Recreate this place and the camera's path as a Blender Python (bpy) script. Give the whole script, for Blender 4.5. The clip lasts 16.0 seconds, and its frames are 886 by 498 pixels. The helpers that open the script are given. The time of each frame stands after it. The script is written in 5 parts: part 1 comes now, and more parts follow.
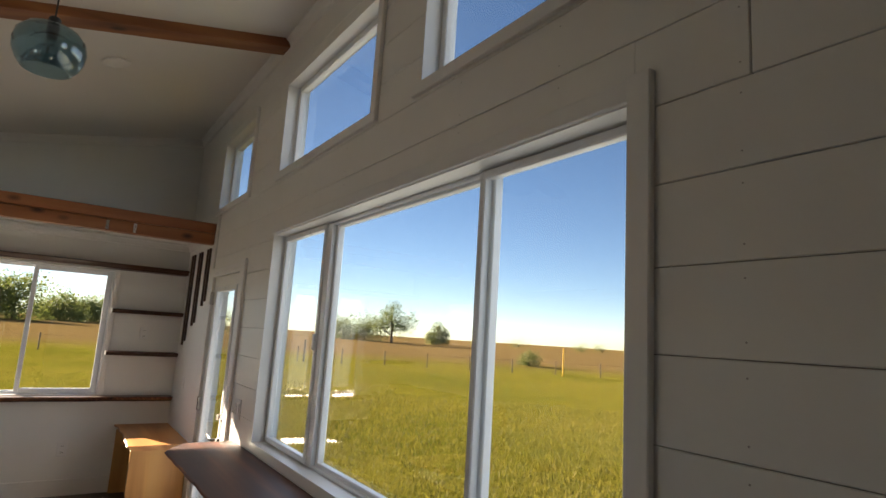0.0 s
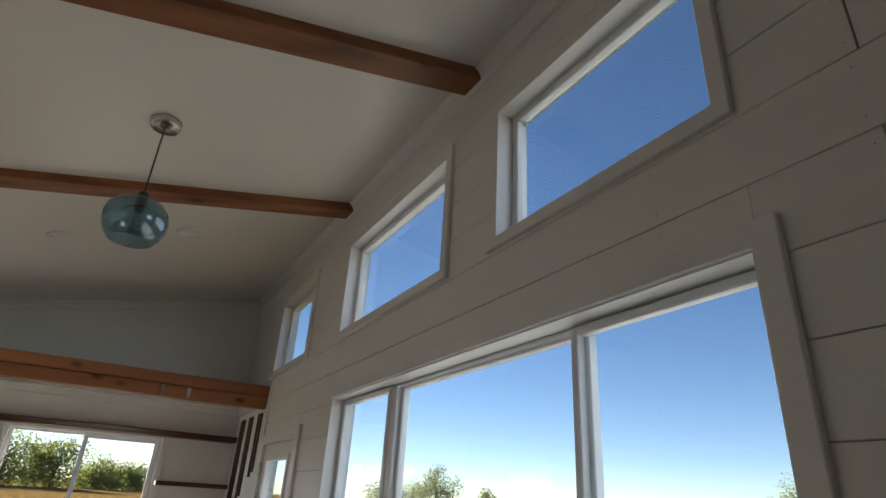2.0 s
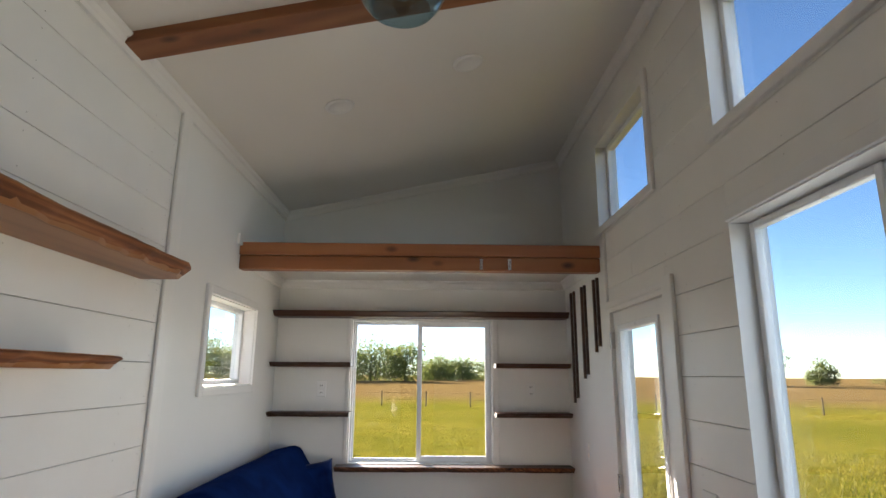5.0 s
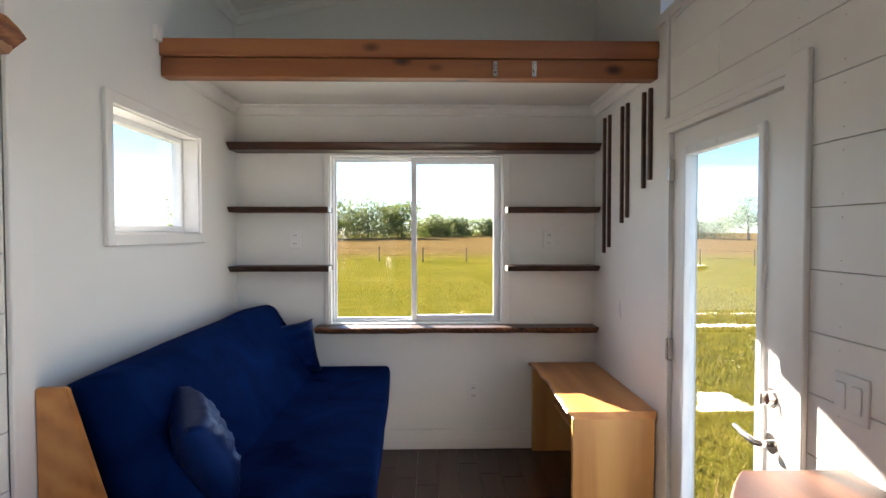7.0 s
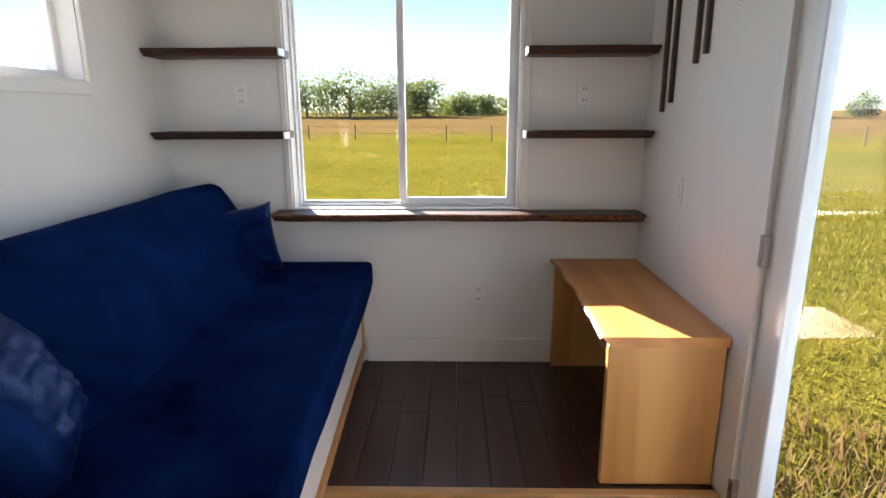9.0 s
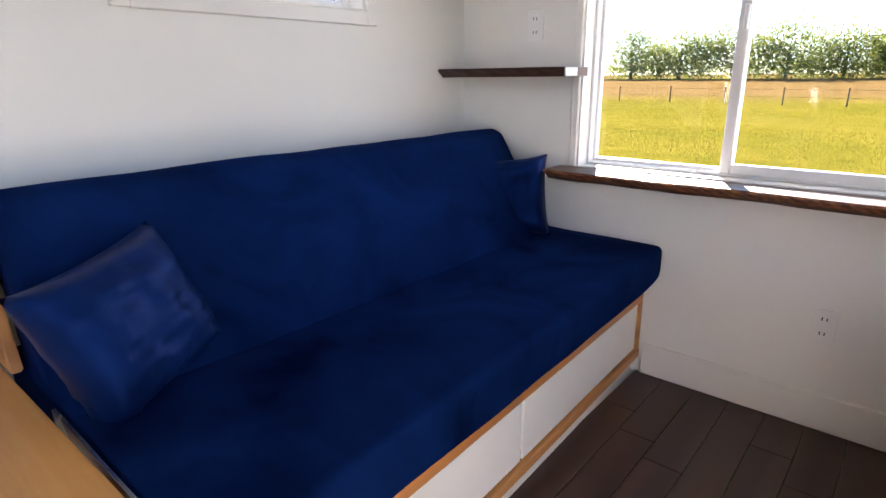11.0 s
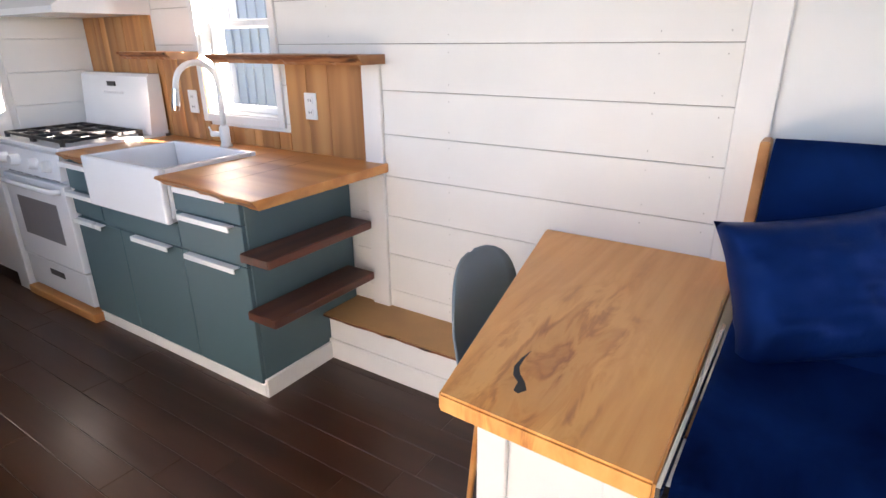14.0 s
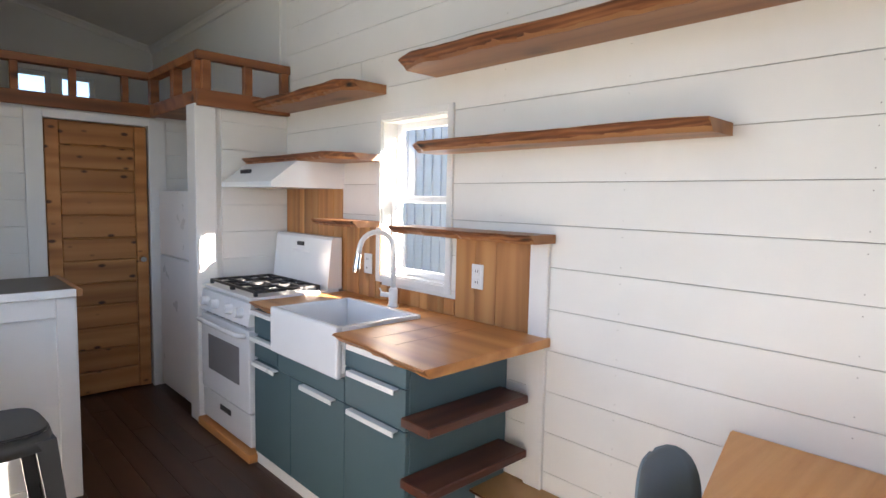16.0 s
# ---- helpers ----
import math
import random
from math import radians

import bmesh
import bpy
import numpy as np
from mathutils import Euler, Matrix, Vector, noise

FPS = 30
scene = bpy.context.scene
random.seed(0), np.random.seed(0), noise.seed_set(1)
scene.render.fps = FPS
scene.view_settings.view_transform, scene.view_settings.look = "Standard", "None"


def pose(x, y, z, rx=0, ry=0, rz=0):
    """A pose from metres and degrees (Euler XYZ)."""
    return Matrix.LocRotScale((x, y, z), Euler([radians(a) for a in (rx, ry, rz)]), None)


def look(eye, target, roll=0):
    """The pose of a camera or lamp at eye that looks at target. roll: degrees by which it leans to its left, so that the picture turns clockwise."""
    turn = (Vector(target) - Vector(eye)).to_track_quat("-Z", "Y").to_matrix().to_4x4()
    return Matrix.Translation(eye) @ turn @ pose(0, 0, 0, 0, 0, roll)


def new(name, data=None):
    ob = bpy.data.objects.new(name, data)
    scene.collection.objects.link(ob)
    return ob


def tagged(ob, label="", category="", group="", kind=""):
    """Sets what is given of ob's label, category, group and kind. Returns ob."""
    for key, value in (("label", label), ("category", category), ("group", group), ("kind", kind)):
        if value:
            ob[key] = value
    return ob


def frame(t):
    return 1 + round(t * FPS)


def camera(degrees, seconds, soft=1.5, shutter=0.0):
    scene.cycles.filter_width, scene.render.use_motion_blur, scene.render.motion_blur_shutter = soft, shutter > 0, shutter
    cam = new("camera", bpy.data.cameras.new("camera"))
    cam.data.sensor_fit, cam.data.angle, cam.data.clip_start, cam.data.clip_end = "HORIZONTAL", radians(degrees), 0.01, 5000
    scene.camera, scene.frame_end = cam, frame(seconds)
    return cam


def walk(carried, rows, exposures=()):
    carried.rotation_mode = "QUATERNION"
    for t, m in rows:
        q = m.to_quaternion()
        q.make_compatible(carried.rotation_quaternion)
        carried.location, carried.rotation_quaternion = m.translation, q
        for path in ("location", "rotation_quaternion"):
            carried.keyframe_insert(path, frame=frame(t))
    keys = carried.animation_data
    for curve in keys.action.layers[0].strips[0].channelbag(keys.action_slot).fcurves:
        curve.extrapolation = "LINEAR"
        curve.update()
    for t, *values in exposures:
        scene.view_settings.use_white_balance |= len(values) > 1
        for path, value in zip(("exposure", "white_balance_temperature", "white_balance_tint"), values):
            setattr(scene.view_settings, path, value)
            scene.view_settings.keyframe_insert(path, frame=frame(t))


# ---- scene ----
cam = camera(76.3, 16.0)
PATH = [
    (0, (0.138, 0.19, 1.693), (1.238, 1.83, 2.008), 3.6),
    (0.5, (0.123, 0.216, 1.698), (1.215, 1.821, 2.178), 3.9),
    (1, (0.112, 0.251, 1.708), (1.198, 1.805, 2.346), 4.0),
    (1.5, (0.094, 0.295, 1.722), (1.134, 1.827, 2.478), 4.2),
    (2, (0.088, 0.359, 1.733), (0.957, 1.96, 2.557), 3.6),
    (2.5, (0.094, 0.477, 1.751), (0.664, 2.191, 2.61), 2.7),
    (3, (0.122, 0.661, 1.746), (0.402, 2.446, 2.604), 2.7),
    (3.5, (0.121, 0.845, 1.752), (0.246, 2.667, 2.566), 2.5),
    (4, (0.057, 1.086, 1.745), (0.116, 2.958, 2.445), 1.1),
    (4.5, (0.039, 1.3, 1.725), (0.096, 3.208, 2.319), -0.5),
    (5, (0.067, 1.519, 1.686), (0.096, 3.471, 2.124), 0.4),
    (5.2, (0.083, 1.621, 1.68), (0.08, 3.583, 2.071), 0.8),
    (7.3, (0.045, 2.564, 1.615), (0.1, 4.558, 1.464), -0.1),
    (7.5, (0.032, 2.656, 1.619), (0.092, 4.643, 1.405), -0.1),
    (8, (0.044, 2.894, 1.584), (0.141, 4.864, 1.25), -0.1),
    (8.2, (0.06, 2.976, 1.565), (0.179, 4.936, 1.186), -0.1),
    (10.3, (0.487, 3.828, 1.401), (-0.318, 5.574, 0.848), -0.4),
    (10.5, (0.49, 3.892, 1.387), (-0.454, 5.566, 0.836), -0.2),
    (11, (0.512, 3.996, 1.378), (-0.738, 5.443, 0.794), -0.6),
    (11.5, (0.535, 4.123, 1.383), (-1.033, 5.201, 0.764), -1.1),
    (12, (0.524, 4.23, 1.369), (-1.299, 4.789, 0.766), -1.8),
    (12.5, (0.53, 4.298, 1.404), (-1.355, 4.293, 0.736), -1.1),
    (13, (0.557, 4.365, 1.418), (-1.237, 3.892, 0.671), -0.5),
    (13.5, (0.605, 4.384, 1.403), (-1.08, 3.607, 0.655), -0.7),
    (14, (0.644, 4.344, 1.396), (-0.916, 3.306, 0.698), -0.6),
    (14.5, (0.677, 4.283, 1.413), (-0.766, 3.027, 0.828), -0.0),
    (15, (0.711, 4.235, 1.43), (-0.68, 2.858, 1.016), 0.8),
    (15.5, (0.731, 4.214, 1.452), (-0.643, 2.786, 1.184), 1.0),
    (16, (0.74, 4.226, 1.474), (-0.628, 2.777, 1.302), 1.2),
]
walk(cam, [(t, look(eye, target, roll)) for t, eye, target, roll in PATH],
     [(0, 2.45, 7300, 17), (1, 2.15, 7100, 16), (2, 2.45, 6700, 15), (3.5, 3.05, 6650, 16), (5, 2.9, 6500, 15), (7.5, 3.15, 6400, 16), (8.2, 3.1, 6400, 16), (10.5, 3.45, 6400, 19), (11.5, 3.7, 6550, 22), (12.5, 3.85, 6550, 22), (14, 3.9, 6500, 21), (16, 3.7, 6400, 18)])

# ---- world, sun, exposure ----
SUN_AZ, SUN_EL = -25.0, 21.0
world = bpy.data.worlds.new("sky")
scene.world = world
world.use_nodes = True
wn = world.node_tree
sky = wn.nodes.new("ShaderNodeTexSky")
sky.sky_type = "NISHITA"
sky.sun_disc = False
sky.sun_elevation, sky.sun_rotation = radians(SUN_EL), radians(SUN_AZ)
sky.air_density, sky.dust_density, sky.ozone_density = 0.65, 0.0, 1.1
wn.nodes["Background"].inputs["Strength"].default_value = 0.036
tone = wn.nodes.new("ShaderNodeHueSaturation")
tone.inputs["Saturation"].default_value = 1.15
wn.links.new(sky.outputs[0], tone.inputs["Color"])
wn.links.new(tone.outputs[0], wn.nodes["Background"].inputs["Color"])
sun = new("sun", bpy.data.lights.new("sun", "SUN"))
sun.data.energy, sun.data.angle, sun.data.color = 5.0, radians(0.6), (1.0, 0.9, 0.74)
_a, _e = radians(SUN_AZ), radians(SUN_EL)
sun.matrix_world = look((0, 0, 20), Vector((0, 0, 20)) - Vector((math.sin(_a) * math.cos(_e), math.cos(_a) * math.cos(_e), math.sin(_e))))


def sky_fill(at, target, w, h, power):
    """An added area lamp in one window opening, standing in for light of the dimmed sky."""
    li = bpy.data.lights.new("window_daylight", "AREA")
    li.shape, li.size, li.size_y, li.energy, li.color = "RECTANGLE", w, h, power, (0.86, 0.94, 1.0)
    new("window_daylight", li).matrix_world = look(at, target)


# added fill lamps, one per opening; powers set to brighten the room
sky_fill((1.3, 2.24, 1.65), (0.0, 2.24, 1.65), 2.4, 1.1, 1.35)
sky_fill((1.3, 2.93, 2.94), (0.0, 2.93, 2.7), 1.1, 0.5, 0.25)
sky_fill((1.3, 1.46, 2.94), (0.0, 1.46, 2.7), 0.8, 0.5, 0.18)
sky_fill((1.3, 4.57, 1.1), (0.0, 4.57, 1.1), 0.5, 1.6, 0.4)
sky_fill((-1.36, 5.12, 1.86), (0.0, 5.12, 1.7), 0.7, 0.4, 0.1)
sky_fill((-0.03, 6.3, 1.57), (-0.03, 5.0, 1.45), 1.0, 1.0, 0.5)
sky_fill((-1.36, 1.93, 1.48), (0.0, 1.93, 1.4), 0.45, 0.8, 0.1)

# ---- materials ----
def material(name, rough=0.6, metal=0.0, spec=0.5):
    m = bpy.data.materials.new(name)
    m.use_nodes = True
    b = m.node_tree.nodes["Principled BSDF"]
    b.inputs["Roughness"].default_value = rough
    b.inputs["Metallic"].default_value = metal
    b.inputs["Specular IOR Level"].default_value = spec
    return m, m.node_tree.nodes, m.node_tree.links, b


def ramp(n, stops):
    r = n.new("ShaderNodeValToRGB")
    e = r.color_ramp.elements
    while len(e) < len(stops):
        e.new(0.5)
    for el, (p, c) in zip(e, stops):
        el.position, el.color = p, (*c, 1)
    return r


def noise_node(n, l, scale, detail=4, vec=None, dist=0.0, rough=0.55):
    t = n.new("ShaderNodeTexNoise")
    t.inputs["Scale"].default_value, t.inputs["Detail"].default_value = scale, detail
    t.inputs["Distortion"].default_value, t.inputs["Roughness"].default_value = dist, rough
    if vec:
        l.new(vec, t.inputs["Vector"])
    return t


def mapped(n, l, scale=(1, 1, 1), rand=False):
    c, mp = n.new("ShaderNodeTexCoord"), n.new("ShaderNodeMapping")
    mp.inputs["Scale"].default_value = scale
    l.new(c.outputs["Object"], mp.inputs["Vector"])
    if rand:
        oi, mul = n.new("ShaderNodeObjectInfo"), n.new("ShaderNodeMath")
        mul.operation = "MULTIPLY"
        mul.inputs[1].default_value = 37.0
        l.new(oi.outputs["Random"], mul.inputs[0])
        l.new(mul.outputs[0], mp.inputs["Location"])
    return mp.outputs["Vector"]


def bump(n, l, b, height, strength=0.2, dist=0.01):
    bp = n.new("ShaderNodeBump")
    bp.inputs["Strength"].default_value, bp.inputs["Distance"].default_value = strength, dist
    l.new(height, bp.inputs["Height"])
    l.new(bp.outputs[0], b.inputs["Normal"])


def plain(name, col, rough=0.5, metal=0.0, vary=0.06, scale=6.0, bumps=0.05, spec=0.5, rand=0.0, rvar=0.08):
    """Paint, plaster, metal: one colour with slow stains and a fine grain."""
    m, n, l, b = material(name, rough, metal, spec)
    v = mapped(n, l, rand=rand > 0)
    a, f = noise_node(n, l, scale, 5, v), noise_node(n, l, scale * 40, 3, v)
    r = ramp(n, [(0.3, tuple(c * (1 - vary) for c in col)), (0.7, tuple(min(1, c * (1 + vary * 0.4)) for c in col))])
    l.new(a.outputs["Fac"], r.inputs[0])
    l.new(r.outputs[0], b.inputs["Base Color"])
    rr = n.new("ShaderNodeMapRange")
    rr.inputs["To Min"].default_value, rr.inputs["To Max"].default_value = max(0.03, rough - rvar), min(1, rough + rvar)
    l.new(a.outputs["Fac"], rr.inputs["Value"])
    l.new(rr.outputs[0], b.inputs["Roughness"])
    bump(n, l, b, f.outputs["Fac"], bumps, 0.002)
    return m


def wood(name, dark, mid, light, axis="y", rough=0.45, knots=0.5, grain=1.0, coat=0.0, kscale=0.62, vary=0.14):
    """Boards with long grain along one axis, rings, knots; each object takes its own stretch of it."""
    m, n, l, b = material(name, rough)
    s = {"x": (0.35, 5, 5), "y": (5, 0.35, 5), "z": (5, 5, 0.35)}[axis]
    v = mapped(n, l, s, True)
    big = noise_node(n, l, 1.6 * grain, 3, v, 0.6)
    w = n.new("ShaderNodeTexWave")
    w.wave_type = "RINGS"
    w.rings_direction = axis.upper()
    w.inputs["Scale"].default_value, w.inputs["Distortion"].default_value = 0.6 * grain, 9.0
    w.inputs["Detail"].default_value, w.inputs["Detail Scale"].default_value = 3.0, 0.8
    l.new(v, w.inputs["Vector"])
    mx = n.new("ShaderNodeMix")
    mx.inputs[0].default_value = 0.2
    l.new(big.outputs["Fac"], mx.inputs[2])
    l.new(w.outputs["Fac"], mx.inputs[3])
    r = ramp(n, [(0.22, dark), (0.5, mid), (0.8, light)])
    l.new(mx.outputs[0], r.inputs[0])
    kv = mapped(n, l, {"x": (3.2, 6, 6), "y": (6, 3.2, 6), "z": (6, 6, 3.2)}[axis], True)
    vo = n.new("ShaderNodeTexVoronoi")
    vo.inputs["Scale"].default_value = kscale
    l.new(kv, vo.inputs["Vector"])
    kr = ramp(n, [(0.07, (1, 1, 1)), (0.2, (0, 0, 0))])
    l.new(vo.outputs["Distance"], kr.inputs[0])
    km = n.new("ShaderNodeMath")
    km.operation = "MULTIPLY"
    km.inputs[1].default_value = knots
    l.new(kr.outputs[0], km.inputs[0])
    kmix = n.new("ShaderNodeMix")
    kmix.data_type = "RGBA"
    kmix.inputs[7].default_value = (*[c * 0.3 for c in dark], 1)
    l.new(km.outputs[0], kmix.inputs[0])
    l.new(r.outputs[0], kmix.inputs[6])
    oi = n.new("ShaderNodeObjectInfo")
    hs = n.new("ShaderNodeHueSaturation")
    vr = n.new("ShaderNodeMapRange")
    vr.inputs["To Min"].default_value, vr.inputs["To Max"].default_value = 1 - vary, 1 + vary
    l.new(oi.outputs["Random"], vr.inputs["Value"])
    l.new(vr.outputs[0], hs.inputs["Value"])
    l.new(kmix.outputs[2], hs.inputs["Color"])
    l.new(hs.outputs[0], b.inputs["Base Color"])
    fine = noise_node(n, l, 14, 4, v)
    bump(n, l, b, fine.outputs["Fac"], 0.12, 0.003)
    if coat:
        b.inputs["Coat Weight"].default_value, b.inputs["Coat Roughness"].default_value = coat, 0.15
    return m


WHITE = plain("white_shiplap_paint", (0.8, 0.78, 0.74), 0.42, vary=0.04, scale=3, bumps=0.06, rand=1)
WALL = plain("white_wall_paint", (0.79, 0.785, 0.76), 0.5, vary=0.03, scale=2, bumps=0.08)
CEIL = plain("satin_ceiling_paint", (0.78, 0.75, 0.7), 0.3, vary=0.015, scale=0.7, bumps=0.02, rvar=0.015)
TRIM = plain("trim_paint", (0.8, 0.785, 0.76), 0.35, vary=0.03)
VINYL = plain("vinyl_frame", (0.82, 0.83, 0.84), 0.3, vary=0.02)
GAP = plain("board_gap", (0.33, 0.3, 0.27), 0.9)
NAIL = plain("nail_dimple", (0.42, 0.39, 0.36), 0.8)
BEAM = wood("beam_wood", (0.12, 0.038, 0.013), (0.26, 0.09, 0.03), (0.36, 0.145, 0.052), "x", 0.5, 0.9, kscale=1.1)
SHELF = wood("live_edge_wood", (0.2, 0.075, 0.027), (0.36, 0.15, 0.054), (0.48, 0.235, 0.092), "y", 0.42, 0.6)
SHELF_X = wood("brown_shelf_wood", (0.025, 0.009, 0.005), (0.06, 0.024, 0.012), (0.11, 0.05, 0.024), "x", 0.42, 0.6)
BARK = wood("raw_edge_wood", (0.035, 0.012, 0.006), (0.2, 0.068, 0.024), (0.42, 0.18, 0.07), "y", 0.75, 1.0, 4.0, kscale=1.6)
DARK = wood("dark_stained_wood", (0.045, 0.013, 0.008), (0.1, 0.03, 0.017), (0.165, 0.058, 0.03), "x", 0.35, 0.3)
BAR = wood("dark_bar_wood", (0.03, 0.012, 0.008), (0.08, 0.028, 0.015), (0.2, 0.07, 0.03), "y", 0.5, 0.4)
MAPLE = wood("honey_wood", (0.38, 0.145, 0.042), (0.57, 0.255, 0.078), (0.67, 0.345, 0.122), "y", 0.38, 0.15)
MAPLE_X = wood("honey_wood_across", (0.35, 0.17, 0.06), (0.53, 0.29, 0.11), (0.63, 0.39, 0.17), "x", 0.35, 0.1, 0.7)
PINE = wood("desk_pine", (0.42, 0.19, 0.055), (0.62, 0.33, 0.105), (0.7, 0.42, 0.16), "z", 0.4, 0.2, 0.8)
CEDAR = wood("cedar_board", (0.24, 0.08, 0.022), (0.42, 0.17, 0.048), (0.54, 0.26, 0.085), "x", 0.5, 1.4, kscale=2.1)
SPLASH = wood("splash_plank", (0.24, 0.09, 0.028), (0.46, 0.21, 0.07), (0.6, 0.33, 0.13), "z", 0.45, 0.8, kscale=0.9, vary=0.25)
FLOOR = wood("dark_floor_plank", (0.034, 0.014, 0.008), (0.055, 0.023, 0.013), (0.078, 0.034, 0.019), "y", 0.3, 0.2, vary=0.05)
SUBFLOOR = plain("floor_joint", (0.03, 0.014, 0.009), 0.8)
TEAL = plain("teal_cabinet_paint", (0.07, 0.125, 0.14), 0.45, vary=0.06)
ENAMEL = plain("white_enamel", (0.8, 0.81, 0.82), 0.16, vary=0.02, bumps=0.0)
FRIDGE = plain("fridge_white", (0.76, 0.76, 0.76), 0.3, vary=0.02)
IRON = plain("cast_iron", (0.02, 0.02, 0.022), 0.5, vary=0.2)
STEEL = plain("brushed_steel", (0.62, 0.6, 0.57), 0.25, 1.0, vary=0.06)
CHROME = plain("chrome", (0.8, 0.8, 0.8), 0.08, 1.0, vary=0.02, bumps=0)
OVENGLASS = plain("oven_window_glass", (0.22, 0.22, 0.225), 0.12, vary=0.05, bumps=0)
PLASTIC = plain("white_plastic", (0.8, 0.8, 0.79), 0.3, vary=0.02, bumps=0)
SLOT = plain("dark_slot", (0.03, 0.03, 0.03), 0.6)
CHAIR = plain("blue_grey_plastic", (0.165, 0.225, 0.27), 0.42, vary=0.04)
STOOL = plain("charcoal_metal", (0.035, 0.038, 0.04), 0.35, vary=0.15)
TOPDARK = plain("dark_countertop", (0.06, 0.05, 0.042), 0.4, vary=0.2)
PAPER = plain("raw_board", (0.52, 0.29, 0.11), 0.55, vary=0.1)


def velvet(name="navy_velvet", rough=0.95, spec=0.02):
    m, n, l, b = material(name, rough, 0, spec)
    v = mapped(n, l)
    a, f = noise_node(n, l, 3.0, 4, v, 0.8), noise_node(n, l, 220, 2, v)
    r = ramp(n, [(0.31, (0.001, 0.0045, 0.026)), (0.43, (0.0024, 0.0108, 0.056)), (0.72, (0.0044, 0.0195, 0.098))])
    l.new(a.outputs["Fac"], r.inputs[0])
    l.new(r.outputs[0], b.inputs["Base Color"])
    b.inputs["Sheen Weight"].default_value = 0.05
    b.inputs["Sheen Roughness"].default_value = 0.35
    b.inputs["Specular Tint"].default_value = (0.06, 0.2, 1.0, 1)
    b.inputs["Sheen Tint"].default_value = (0.05, 0.14, 0.8, 1)
    bump(n, l, b, f.outputs["Fac"], 0.2, 0.002)
    return m


def table_wood():
    """A slab with long grain, a swirl and a cracked knot."""
    m, n, l, b = material("table_slab_wood", 0.36)
    c = n.new("ShaderNodeTexCoord")
    sub = n.new("ShaderNodeVectorMath")
    sub.operation = "SUBTRACT"
    sub.inputs[1].default_value = (-0.36, 3.95, 0.742)
    l.new(c.outputs["Object"], sub.inputs[0])
    mp = n.new("ShaderNodeMapping")
    mp.inputs["Scale"].default_value = (1.6, 5.0, 1.0)
    mp.inputs["Rotation"].default_value = (0, 0, 0.1)
    l.new(sub.outputs[0], mp.inputs["Vector"])
    ln = n.new("ShaderNodeVectorMath")
    ln.operation = "LENGTH"
    l.new(mp.outputs[0], ln.inputs[0])
    warp = noise_node(n, l, 2.2, 4, mp.outputs[0], 1.6)
    ad = n.new("ShaderNodeMath")
    ad.operation = "MULTIPLY_ADD"
    ad.inputs[1].default_value = 1.1
    l.new(warp.outputs["Fac"], ad.inputs[0])
    l.new(ln.outputs["Value"], ad.inputs[2])
    wv = n.new("ShaderNodeMath")
    wv.operation = "MULTIPLY"
    wv.inputs[1].default_value = 18
    sn = n.new("ShaderNodeMath")
    sn.operation = "SINE"
    l.new(ad.outputs[0], wv.inputs[0])
    l.new(wv.outputs[0], sn.inputs[0])
    near = n.new("ShaderNodeMapRange")
    near.inputs["From Min"].default_value, near.inputs["From Max"].default_value = 0.15, 1.0
    near.inputs["To Min"].default_value, near.inputs["To Max"].default_value = 0.32, 0.02
    l.new(ln.outputs["Value"], near.inputs["Value"])
    amp = n.new("ShaderNodeMath")
    amp.operation = "MULTIPLY"
    l.new(sn.outputs[0], amp.inputs[0])
    l.new(near.outputs[0], amp.inputs[1])
    g = mapped(n, l, (0.9, 14, 8))
    gr = noise_node(n, l, 2.0, 5, g, 0.2)
    sm = n.new("ShaderNodeMath")
    sm.operation = "ADD"
    l.new(amp.outputs[0], sm.inputs[0])
    l.new(gr.outputs["Fac"], sm.inputs[1])
    r = ramp(n, [(0.05, (0.46, 0.17, 0.04)), (0.36, (0.74, 0.335, 0.085)), (0.66, (0.82, 0.42, 0.125))])
    l.new(sm.outputs[0], r.inputs[0])
    br = ramp(n, [(0.25, (0.72, 0.6, 0.52)), (0.6, (1, 1, 1))])
    l.new(ad.outputs[0], br.inputs[0])
    sc = n.new("ShaderNodeMath")
    sc.operation = "MULTIPLY"
    sc.inputs[1].default_value = 0.55
    l.new(ad.outputs[0], sc.inputs[0])
    l.new(sc.outputs[0], br.inputs[0])
    mu = n.new("ShaderNodeMix")
    mu.data_type, mu.blend_type = "RGBA", "MULTIPLY"
    mu.inputs[0].default_value = 1
    l.new(r.outputs[0], mu.inputs[6])
    l.new(br.outputs[0], mu.inputs[7])
    l.new(mu.outputs[2], b.inputs["Base Color"])
    bump(n, l, b, gr.outputs["Fac"], 0.08, 0.002)
    return m


